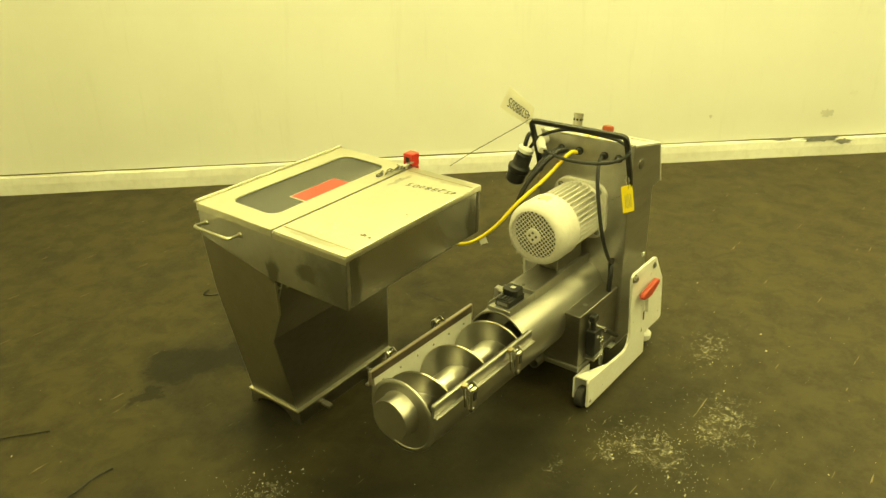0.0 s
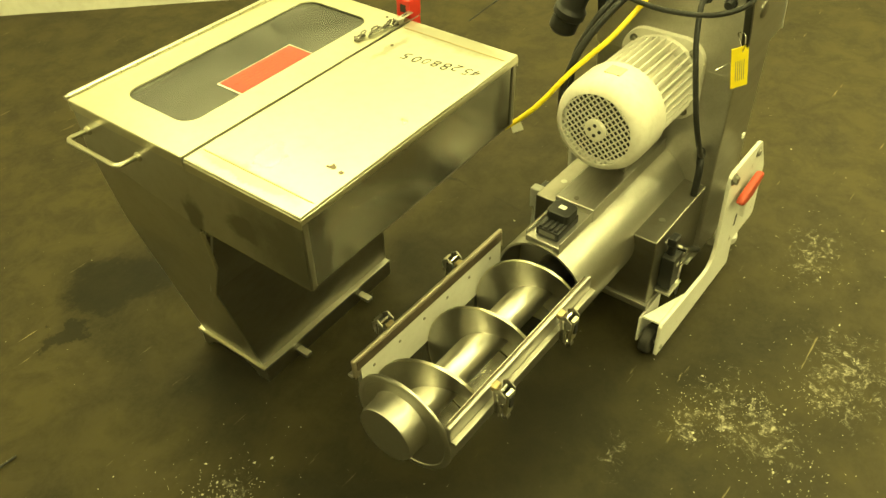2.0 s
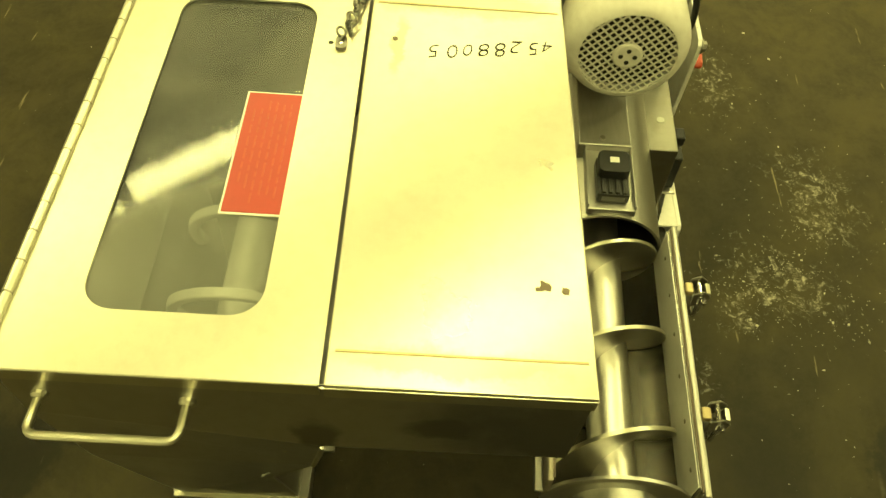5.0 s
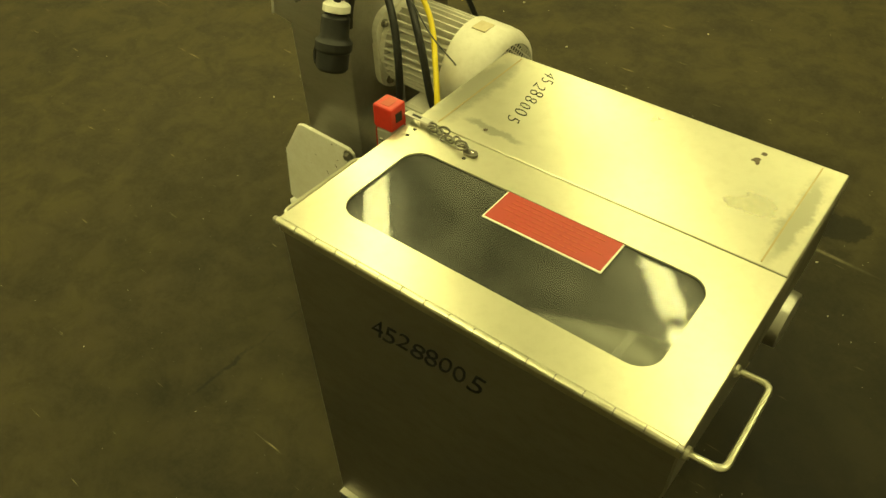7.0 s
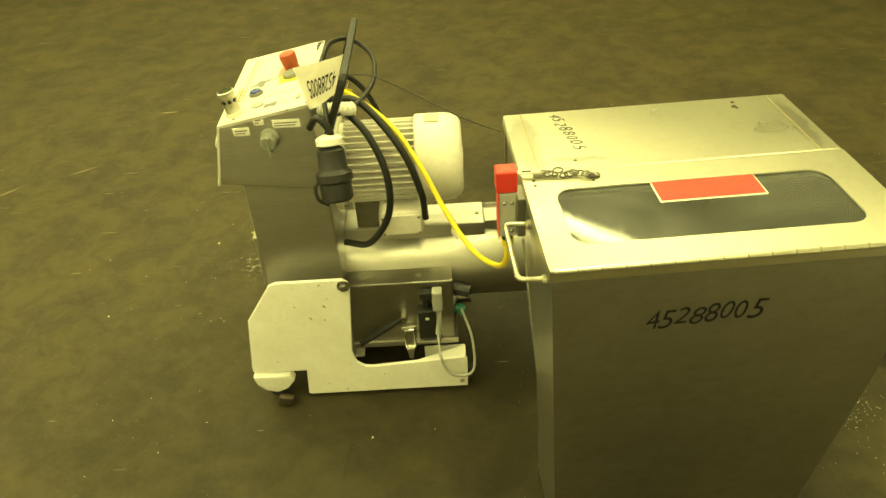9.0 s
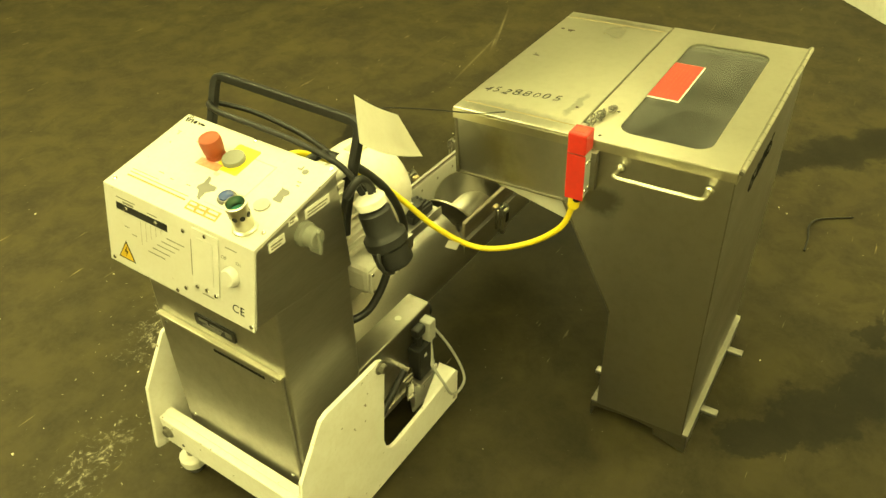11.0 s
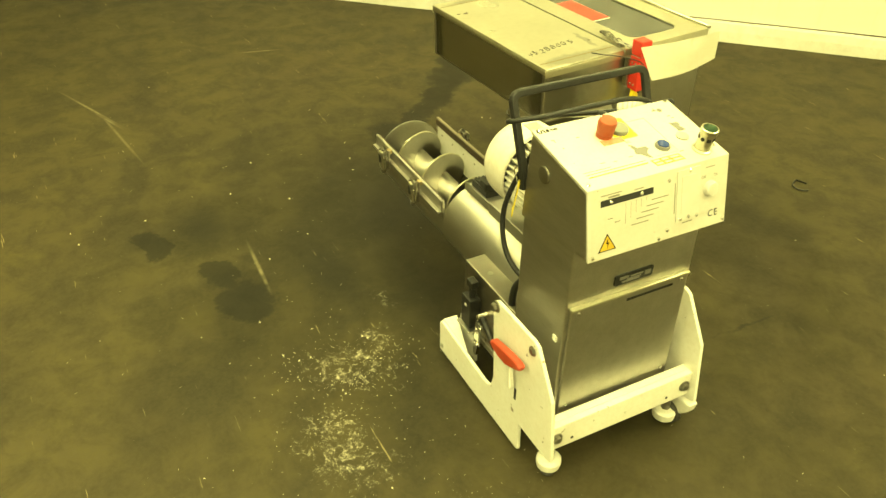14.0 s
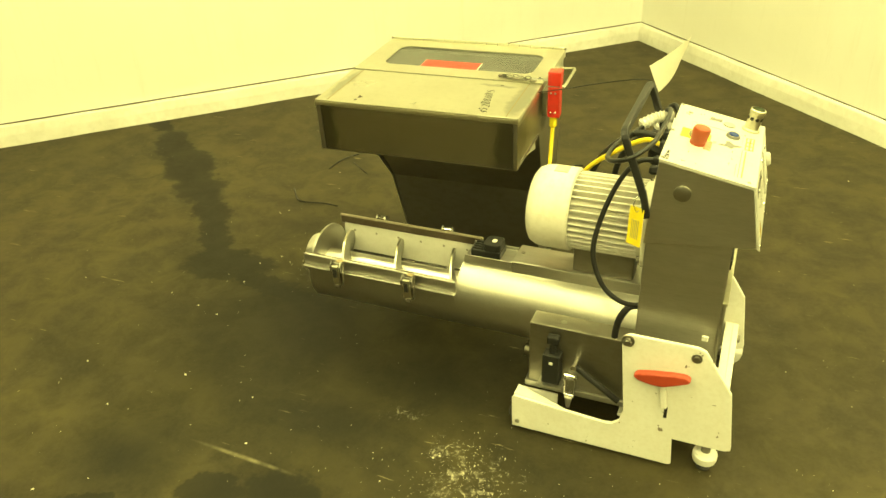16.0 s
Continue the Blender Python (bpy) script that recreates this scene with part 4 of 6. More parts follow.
# carrying handle: a black square bar
line = round_corners([(0.216, 0.178, 0.70), (0.224, 0.178, 0.745), (0.283, 0.182, 0.898), (0.283, -0.172, 0.898), (0.224, -0.170, 0.745), (0.216, -0.170, 0.70)], 0.022)
part("carrying_handle", sweep(line, 0.0085, square=True), BLACK, feeder, "black square-bar carrying handle")

# motor
MZ = 0.600
mp = rounded(0.205, 0.205, 0.055, 6, 0.0, MZ)
flange = part("motor_flange", prism(mp, 0.213, 0.231, "x", 0.002), MOTOR, feeder, "square motor flange with round corners")
for sy, sz in ((1, 1), (-1, 1), (1, -1), (-1, -1)):
    bolt((0.231, 0.074 * sy, MZ + 0.074 * sz), (1, 0, 0), 0.007, 0.008, STEEL_DULL, flange)
motor = part("motor_body", lathe([(0.098, 0), (0.098, 0.016), (0.076, 0.022), (0.076, 0.215)], (0.229, 0, MZ), (1, 0, 0), 40), MOTOR, feeder, "finned cream motor body", True)
fin = None
for k in range(36):
    a = 2 * math.pi * (k + 0.5) / 36
    if 4.2 < a < 5.2:
        continue
    turn = pose(0, 0, MZ) @ Matrix.Rotation(a, 4, "X")
    if fin is None:
        fin = part("cooling_fin", box(0.243, 0.422, 0.072, 0.102, -0.0018, 0.0018, 0.0008), MOTOR, motor)
        fin.matrix_local = turn
    else:
        piece("cooling_fin", fin.data, motor, turn)
fan = part("fan_cover", lathe([(0.104, 0), (0.109, 0.004), (0.109, 0.070), (0.107, 0.090), (0.099, 0.106), (0.086, 0.114), (0.083, 0.1145), (0.083, 0.108), (0.083, 0.060)], (0.414, 0, MZ), (1, 0, 0), 48, None, False), MOTOR, feeder, "rounded cream fan cover with a grille", True, 40)
part("dark_inside", lathe([(0.084, 0), (0.084, 0.002)], (0.504, 0, MZ), (1, 0, 0), 32), DARK, fan)
bm = bmesh.new()
for k in range(-7, 8):
    o = k * 0.0112
    hw = math.sqrt(max(0.084 ** 2 - o * o, 0))
    for turn in (45, -45):
        box(-0.0008, 0.0008, -hw, hw, o - 0.0015, o + 0.0015, 0, bm, pose(0.5265, 0, MZ) @ Matrix.Rotation(radians(turn), 4, "X"))
lathe([(0.026, 0), (0.026, 0.004), (0.022, 0.006), (0, 0.006)], (0.525, 0, MZ), (1, 0, 0), 20, bm)
part("grille", bm, MOTOR, fan)
for y, z in ((0, 0.012), (0, -0.012), (0.012, 0), (-0.012, 0)):
    part("hole", lathe([(0.0042, 0), (0.0042, 0.001)], (0.5310, y, MZ + z), (1, 0, 0), 10), DARK, fan)
part("label_plate", box(0.440, 0.475, -0.020, 0.016, MZ + 0.1075, MZ + 0.1100), TAN, fan, "small faded label")
tb = part("terminal_box", box(0.315, 0.425, -0.128, -0.040, 0.458, 0.522, 0.012), MOTOR, feeder, "cream terminal box under the motor")
part("lid", box(0.32, 0.42, -0.134, -0.126, 0.462, 0.518, 0.003), MOTOR, tb)
for x, z in ((0.326, 0.468), (0.414, 0.468), (0.326, 0.512), (0.414, 0.512)):
    screw((x, -0.134, z), (0, -1, 0), 0.004, CHROME, tb)
# shade of the gap under the motor put into a darker steel
part("motor_foot", box(0.25, 0.41, -0.045, 0.030, 0.431, 0.530, 0.004), STEEL_DULL, feeder)

# ridge over the tube that carries the motor, and its sensor plate
part("motor_rail", box(0.213, 0.578, -0.056, 0.042, 0.392, 0.432, 0.003), STEEL, feeder, "steel channel under the motor")
plate = part("sensor_plate", box(0.578, 0.718, -0.044, 0.042, 0.402, 0.418, 0.002), STEEL, feeder, "flat steel plate on the tube")
for y in (-0.044, 0.039):
    part("edge_strip", box(0.578, 0.716, y, y + 0.003, 0.416, 0.428, 0.001), STEEL, plate)
sens = part("safety_sensor", box(0.616, 0.702, -0.028, 0.028, 0.418, 0.440, 0.003), BLACK, feeder, "black safety sensor block")
part("head", prism(rounded(0.050, 0.056, 0.012, 4, 0.642, 0.0), 0.440, 0.462, "z", 0.002), BLACK, sens)
for y in (-0.018, -0.006, 0.006, 0.018):
    part("rib", box(0.668, 0.700, y - 0.0035, y + 0.0035, 0.439, 0.4445, 0.001), BLACK, sens)
part("front_slot", box(0.7015, 0.7025, -0.020, 0.020, 0.423, 0.434), DARKGREY, sens)
part("sticker", box(0.634, 0.646, -0.008, 0.008, 0.4615, 0.4632), WHITEPL, sens, "small white sticker")
part("bolt_head", lathe([(0.006, 0), (0.005, 0.003), (0, 0.0032)], (0.560, -0.012, 0.432), (0, 0, 1), 12), STEEL_DULL, feeder)

# feed tube, open trough and screw
AX, R = 0.294, 0.112


def half_pipe(x0, x1, r, wall_top, t, n=28):
    """A U-shaped trough, open at the top, with thickness."""
    bm = bmesh.new()
    prof = [(r, wall_top)] + [(r * math.cos(a), AX + r * math.sin(a)) for a in [-math.pi * k / n for k in range(n + 1)]] + [(-r, wall_top)]
    ri = r - t
    inner = [(ri, wall_top)] + [(ri * math.cos(a), AX + ri * math.sin(a)) for a in [-math.pi * k / n for k in range(n + 1)]] + [(-ri, wall_top)]
    ring = prof + inner[::-1]
    a = [bm.verts.new((x0, y, z)) for y, z in ring]
    b = [bm.verts.new((x1, y, z)) for y, z in ring]
    m = len(ring)
    for i in range(m):
        bm.faces.new((a[i], b[i], b[(i + 1) % m], a[(i + 1) % m]))
    k = len(prof)
    for i in range(k - 1):
        bm.faces.new((a[i], a[i + 1], a[m - 2 - i], a[m - 1 - i]))
        bm.faces.new((b[i], b[i + 1], b[m - 2 - i], b[m - 1 - i]))
    return bm


XT0, XT1 = 0.722, 1.190
tube = part("feed_tube", lathe([(R, 0), (R, XT0 - 0.213), (R - 0.005, XT0 - 0.213), (R - 0.005, 0.2)], (0.213, 0, AX), (1, 0, 0), 56, None, False), STEEL_BLAST, feeder, "satin steel feed tube", True)
trough = part("trough", half_pipe(XT0 - 0.002, XT1, R, 0.378, 0.004), STEEL_BLAST, feeder, "open steel trough", True)
end_plate = part("end_plate", lathe([(R - 0.004, 0), (R + 0.002, 0.0015), (R + 0.002, 0.0065), (R - 0.002, 0.009), (R - 0.010, 0.0092), (R - 0.012, 0.0075)], (XT1 - 0.004, 0, AX), (1, 0, 0), 64), STEEL_BLAST, feeder, "round end plate of the trough", True)
# liner darker than the trough itself: the shade inside is in its colour
part("liner", half_pipe(XT0 + 0.001, XT1 - 0.005, R - 0.0042, 0.376, 0.0012), LINER, trough, "darkened inner face of the trough", True)
cap = part("end_cap", lathe([(0.066, 0), (0.063, 0.010), (0.062, 0.044), (0.060, 0.048), (0, 0.0485)], (XT1 + 0.003, -0.002, AX + 0.014), (1, 0, 0), 48), STEEL_BLAST, feeder, "round end cap", True)
for s in (1, -1):
    part("side_strip", box(XT0 + 0.001, XT1 - 0.005, *sorted((s * (R - 0.0068), s * (R - 0.0052))), 0.264, 0.3755, 0.0004), STRIP, trough, "pale flat strip along the trough wall")
# lips along both sides of the opening
for s in (1, -1):
    o = 0.0 if s > 0 else -0.006
    y0, y1 = sorted((s * (0.112 + o), s * (0.122 + o)))
    lip = part("side_rail", box(XT0 - 0.008, XT1 + 0.010, y0, y1, 0.352 if s < 0 else 0.340, 0.400 if s < 0 else 0.382, 0.0035), STEEL if s > 0 else RAIL, feeder, "steel side rail" if s > 0 else "brown-stained side rail")
    y2, y3 = sorted((s * (0.122 + o), s * (0.134 + o)))
    part("lower_flange", box(XT0 - 0.008, XT1 + 0.010, y2, y3, 0.348 if s < 0 else 0.340, 0.355 if s < 0 else 0.347, 0.0015), STEEL, lip)
    y4, y5 = sorted((s * (0.109 + o), s * (0.112 + o)))
    part("seal", box(XT0, XT1 + 0.004, y4, y5, 0.372 if s > 0 else 0.374, 0.381 if s > 0 else 0.397, 0.0008), RUSTY, lip, "dark brown seal strip")
    for xc in (1.072, 0.846):
        cl = part("toggle_clip", box(xc - 0.013, xc + 0.013, *sorted((s * 0.134, s * 0.140)), 0.318, 0.376, 0.002), STEEL_DULL, feeder, "small steel toggle clip")
        bmc = sweep(round_corners([Vector((xc - 0.017, s * 0.146, 0.385)), Vector((xc - 0.017, s * 0.150, 0.318)), Vector((xc + 0.017, s * 0.150, 0.318)), Vector((xc + 0.017, s * 0.146, 0.385))], 0.008), 0.0035, 8)
        part("wire_loop", bmc, CHROME, cl, "", True)
        part("catch", box(xc - 0.010, xc + 0.010, *sorted((s * 0.122, s * 0.136)), 0.372, 0.386, 0.003), BRASSY, cl, "stained catch plate")
        for dx in (-0.0155, 0.0155):
            part("cheek", prism([(s * 0.136, 0.352), (s * 0.160, 0.362), (s * 0.162, 0.384), (s * 0.148, 0.396), (s * 0.134, 0.386)], xc + dx - 0.0017, xc + dx + 0.0017, "x", 0.0006), STEEL_DULL, cl)
        part("lever", prism([(s * 0.156, 0.386), (s * 0.164, 0.384), (s * 0.160, 0.326), (s * 0.154, 0.316), (s * 0.152, 0.330)], xc - 0.010, xc + 0.010, "x", 0.001), STEEL_LID, cl)
        part("hole", box(xc - 0.006, xc + 0.006, *sorted((s * 0.1575, s * 0.1655)), 0.348, 0.376, 0.001), DARK, cl)
        part("pin", rod((xc - 0.021, s * 0.156, 0.366), (xc + 0.021, s * 0.156, 0.366), 0.0035, 10), CHROME, cl)
        part("nut", rod((xc - 0.006, s * 0.152, 0.312), (xc + 0.006, s * 0.152, 0.312), 0.0075, 8), STEEL_DULL, cl)
        part("pin", rod((xc - 0.019, s * 0.146, 0.384), (xc + 0.019, s * 0.146, 0.384), 0.004, 10), CHROME, cl)

# row of small dimples inside the trough wall
for s in (1, -1):
    for k in range(6):
        part("rivet", lathe([(0.004, 0), (0.003, 0.0012), (0, 0.0015)], (0.765 + 0.077 * k, s * (R - 0.0068), 0.350), (0, -s, 0), 10), STEEL_DULL, trough)

PITCH, X_TOP = 0.173, 0.770


def helix(r0, r1, thick, x_start, x_end, per=36):
    bm = bmesh.new()
    rows = []
    th0 = (x_start - X_TOP) / PITCH * 2 * math.pi + math.pi / 2
    th1 = (x_end - X_TOP) / PITCH * 2 * math.pi + math.pi / 2
    n = int((th1 - th0) / (2 * math.pi) * per)
    for i in range(n + 1):
        th = th0 + (th1 - th0) * i / n
        x = X_TOP + (th - math.pi / 2) / (2 * math.pi) * PITCH
        c, s = math.cos(th), math.sin(th)
        rows.append([bm.verts.new((x + dx, r * c, AX + r * s)) for r, dx in ((r0, -thick / 2), (r1, -thick / 2), (r1, thick / 2), (r0, thick / 2))])
    for a, b in zip(rows, rows[1:]):
        for k in range(4):
            bm.faces.new((a[k], b[k], b[(k + 1) % 4], a[(k + 1) % 4]))
    bm.faces.new(rows[0])
    bm.faces.new(rows[-1][::-1])
    return bm


screw_shaft = part("screw_shaft", rod((0.45, 0, AX), (XT1 - 0.004, 0, AX), 0.037, 40), STEEL_POLISH, feeder, "polished screw shaft", True)
part("screw_flight", helix(0.036, 0.102, 0.0055, 0.62, 1.185), FLIGHT, screw_shaft, "spiral screw flight", True)
part("flight_rim", helix(0.1005, 0.1032, 0.0068, 0.62, 1.185), STEEL_LID, screw_shaft, "bright worn rim of the flight", True)

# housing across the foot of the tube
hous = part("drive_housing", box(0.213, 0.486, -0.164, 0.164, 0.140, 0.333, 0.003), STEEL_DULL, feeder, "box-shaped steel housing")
part("base_lip", box(0.213, 0.494, -0.170, 0.170, 0.122, 0.140, 0.002), STEEL, hous)
part("hole", lathe([(0.008, 0), (0.008, 0.001)], (0.400, 0.135, 0.3332), (0, 0, 1), 16), STEEL, hous)
part("hole", lathe([(0.008, 0), (0.008, 0.001)], (0.400, -0.135, 0.3332), (0, 0, 1), 16), STEEL, hous)
part("drain_pipe", lathe([(0.020, 0), (0.020, 0.05), (0.016, 0.05), (0.016, 0.01)], (0.486, 0.02, 0.128), (1, 0, 0), 20, None, False), STEEL_DULL, feeder, "short pipe stub", True)
for s in (1, -1):
    sw = part("interlock_switch", box(0.392, 0.440, *sorted((s * 0.164, s * 0.198)), 0.168, 0.262, 0.003), BLACK, feeder, "black interlock switch")
    part("stem", rod((0.416, s * 0.178, 0.262), (0.416, s * 0.178, 0.305), 0.010, 12), BLACK, sw)
    part("knuckle", box(0.400, 0.432, *sorted((s * 0.168, s * 0.190)), 0.292, 0.316, 0.004), BLACK, sw)
    part("sticker", box(0.411, 0.421, *sorted((s * 0.1975, s * 0.1988)), 0.234, 0.242), WHITEPL, sw)
    part("shelf", box(0.384, 0.450, *sorted((s * 0.164, s * 0.205)), 0.158, 0.164, 0.001), STEEL, sw)
    lt = part("toggle_latch", box(0.350, 0.380, *sorted((s * 0.164, s * 0.190)), 0.128, 0.196, 0.004), CHROME, feeder, "bright toggle latch")
    part("tongue", prism([(0.353, 0.140), (0.377, 0.140), (0.370, 0.096), (0.360, 0.096)], *sorted((s * 0.184, s * 0.194)), "y", 0.001), CHROME, lt)
    part("pin", rod((0.346, s * 0.180, 0.196), (0.382, s * 0.180, 0.196), 0.005, 10), CHROME, lt)
    part("gas_strut", rod((0.352, s * 0.182, 0.232), (0.235, s * 0.182, 0.150), 0.0085, 14), BLACK, feeder, "black strut rod", True)
    part("bolt", rod((0.356, s * 0.164, 0.236), (0.356, s * 0.196, 0.236), 0.008, 12), CHROME, feeder)

# white frame: two cut side plates with channel feet, a cross bar, wheels
side = [(0.512, 0.014), (0.514, 0.112), (0.506, 0.122), (0.262, 0.104), (0.240, 0.107), (0.222, 0.124), (0.214, 0.160), (0.234, 0.372), (0.232, 0.392),
        (0.218, 0.402), (0.056, 0.402), (0.038, 0.395), (-0.034, 0.285), (-0.056, 0.122), (-0.056, 0.110), (-0.040, 0.104), (0.086, 0.104), (0.079, 0.018), (0.086, 0.014)]
for s in (1, -1):
    pl = part("side_plate", prism(side, *sorted((s * 0.215, s * 0.225)), "y", 0.002), PAINT, feeder, "white painted side plate with chips")
    flg = [(0.505, 0.118), (0.265, 0.101), (0.265, 0.107), (0.505, 0.124)]
    fb = bmesh.new()
    fb.faces.new([fb.verts.new(c) for c in ((0.510, s * 0.2148, 0.118), (0.510, s * 0.172, 0.116), (0.450, s * 0.190, 0.112), (0.370, s * 0.2148, 0.107))])
    fb.normal_update()
    bmesh.ops.solidify(fb, geom=fb.faces, thickness=0.005)
    part("top_flange", fb, PAINT, pl)
    part("inner_web", box(0.400, 0.508, *sorted((s * 0.162, s * 0.168)), 0.03, 0.110, 0.001), PAINT, pl)
    bolt((0.220, s * 0.225, 0.384), (0, s, 0), 0.011, 0.010, STEEL_DULL, pl)
    bolt((0.497, s * 0.225, 0.034), (0, s, 0), 0.005, 0.003, STEEL, pl)
    if s > 0:
        bolt((0.057, s * 0.225, 0.372), (0, s, 0), 0.009, 0.005, STEEL_DULL, pl)
    wh = part("wheel", lathe([(0.020, 0), (0.034, 0.002), (0.037, 0.006), (0.037, 0.024), (0.034, 0.028), (0.020, 0.030)], (0.492, s * 0.176 - 0.0, 0.038), (0, s, 0), 28), RUBBER, feeder, "black front wheel", True)
    part("axle", rod((0.492, s * 0.166, 0.038), (0.492, s * 0.214, 0.038), 0.007, 12), STEEL_DULL, wh)
    # rear castor with a white disc
    ca = part("castor", lathe([(0.024, 0), (0.029, 0.004), (0.031, 0.012), (0.031, 0.026), (0.026, 0.032), (0.012, 0.034)], (0.000, s * 0.184, 0.022), (0, 0, 1), 28), WHITEPL, feeder, "white swivel castor", True)
    part("neck", rod((0.000, s * 0.184, 0.054), (0.000, s * 0.184, 0.100), 0.012, 14), STEEL_DULL, ca)
    if s > 0:
        part("foot", lathe([(0.018, 0), (0.019, 0.006), (0.013, 0.012), (0.013, 0.023)], (0.000, s * 0.184, 0.0), (0, 0, 1), 20), RUBBER, ca, "dark foot under the disc", True)
    else:
        part("wheel", lathe([(0.020, 0), (0.030, 0.002), (0.033, 0.006), (0.033, 0.020), (0.030, 0.024), (0.020, 0.026)], (0.000, s * 0.205 - 0.013, 0.033), (0, 1, 0), 28), RUBBER, ca, "dark castor wheel", True)
        part("brake_lever", box(-0.004, 0.036, -0.256, -0.238, 0.012, 0.040, 0.005, None, pose(0, 0, 0, 0, 12)), RUSTY, ca, "worn brake lever")
        part("fork", prism([(-0.058, 0.100), (-0.052, 0.070), (-0.030, 0.046), (0.000, 0.036), (0.030, 0.050), (0.052, 0.078), (0.040, 0.100)], -0.236, -0.205, "y", 0.006), WHITEPL, ca, "scuffed white castor housing")
bar = part("cross_bar", box(-0.032, -0.016, -0.2145, 0.2145, 0.118, 0.194, 0.002), PAINT, feeder, "white cross bar between the side plates")
part("top_flange", box(-0.016, 0.004, -0.2145, 0.2145, 0.189, 0.194, 0.001), PAINT, bar)
for y in (-0.195, 0.195):
    bolt((-0.032, y, 0.156), (-1, 0, 0), 0.011, 0.008, STEEL_DULL, bar)
for y in (-0.140, 0.150):
    part("hole", lathe([(0.004, 0), (0.004, 0.001)], (-0.0325, y, 0.139), (-1, 0, 0), 10), DARK, bar)
part("base_tray", box(0.020, 0.235, -0.166, 0.166, 0.086, 0.094, 0.001), PAINT, feeder, "white base tray")
for y in (0.172,):
    part("bracket_nut", box(0.040, 0.056, y - 0.006 if y < 0 else y - 0.004, y + 0.004 if y < 0 else y + 0.006, 0.392, 0.406, 0.002), WHITEPL, feeder)
# red T-shaped clamp lever
lev = part("clamp_lever", prism([(0.197, 0.303), (0.188, 0.315), (0.150, 0.323), (0.105, 0.330), (0.074, 0.332), (0.060, 0.325), (0.064, 0.313), (0.092, 0.300), (0.122, 0.287), (0.150, 0.286), (0.184, 0.292)], 0.236, 0.256, "y", 0.006, None, 3), ORANGE, feeder, "red T-shaped clamp lever")
part("stem", prism([(0.133, 0.286), (0.117, 0.286), (0.107, 0.215), (0.121, 0.212)], 0.232, 0.246, "y", 0.003), PAINT, lev, "white lever stem")
part("slot", box(0.106, 0.114, 0.2245, 0.2262, 0.170, 0.206), DARK, feeder, "dark slot")

# cables of the feeder
def cable(name, pts, r, mat, label, parent, steps=9):
    return part(name, sweep(smooth_line(pts, steps), r, 10), mat, parent, label, True, 80)


cable("cable", [(0.225, -0.092, 0.795), (0.262, -0.100, 0.790), (0.315, -0.130, 0.740), (0.350, -0.160, 0.650), (0.345, -0.165, 0.545), (0.290, -0.150, 0.455), (0.225, -0.120, 0.440)], 0.0085, BLACK, "thick black cable", feeder)
cable("cable", [(0.226, -0.060, 0.800), (0.300, -0.075, 0.795), (0.385, -0.125, 0.700), (0.425, -0.145, 0.590), (0.430, -0.120, 0.500)], 0.0085, BLACK, "thick black cable", feeder)
cable("cable", [(0.225, 0.072, 0.797), (0.262, 0.082, 0.790), (0.300, 0.100, 0.735), (0.330, 0.130, 0.640), (0.335, 0.150, 0.560), (0.305, 0.158, 0.485), (0.262, 0.152, 0.445), (0.226, 0.140, 0.432), (0.205, 0.13, 0.430)], 0.0065, BLACK, "black cable", feeder)
cable("cable", [(0.205, 0.125, 0.425), (0.236, 0.140, 0.424), (0.255, 0.150, 0.395), (0.262, 0.152, 0.360), (0.264, 0.152, 0.330)], 0.009, BLACK, "black cable", feeder)
cable("cable", [(0.245, -0.178, 0.815), (0.290, -0.100, 0.800), (0.325, 0.020, 0.800), (0.320, 0.140, 0.815), (0.270, 0.190, 0.842), (0.225, 0.130, 0.862), (0.215, 0.0, 0.868), (0.218, -0.09, 0.862), (0.235, -0.165, 0.830), (0.240, -0.205, 0.780)], 0.0058, BLACK, "thin black cable slung round the handle", feeder)
cable("cable", [(0.200, -0.196, 0.80), (0.222, -0.212, 0.83), (0.245, -0.216, 0.80), (0.243, -0.216, 0.768)], 0.008, BLACK, "black plug lead", feeder)
part("spiral_sleeve", sweep(smooth_line([(0.215, -0.150, 0.822), (0.250, -0.150, 0.818), (0.290, -0.120, 0.803)], 10), 0.014, 14, None, False, 0.16), WHITEPL, feeder, "white spiral cable sleeve")
plug = part("power_plug", lathe([(0.023, 0), (0.030, 0.006), (0.031, 0.045), (0.034, 0.050), (0.040, 0.056), (0.040, 0.072), (0.035, 0.078), (0.035, 0.112), (0.030, 0.118)], (0.241, -0.220, 0.764), (0.06, -0.36, -1.0), 24), BLACK, feeder, "big black power plug hanging down", True)
part("collar", lathe([(0.021, 0), (0.029, 0.003), (0.029, 0.016), (0.024, 0.020), (0.014, 0.024)], (0.241, -0.219, 0.767), (-0.06, 0.36, 1.0), 24), WHITEPL, plug, "white plug collar", True)
part("tab", sweep(smooth_line([(0.224, -0.247, 0.705), (0.203, -0.256, 0.690), (0.206, -0.266, 0.662), (0.228, -0.268, 0.648)], 6), 0.004, 8), BLACK, plug)
# grey plug and lead on the low side of the housing
gp = part("plug", box(0.432, 0.458, -0.200, -0.170, 0.262, 0.322, 0.004), GREYPL, feeder, "grey plug with a ribbed boot")
part("boot", sweep(smooth_line([(0.445, -0.186, 0.262), (0.443, -0.190, 0.22), (0.441, -0.194, 0.182)], 12), 0.0085, 10, None, False, 0.12), GREYPL, gp)
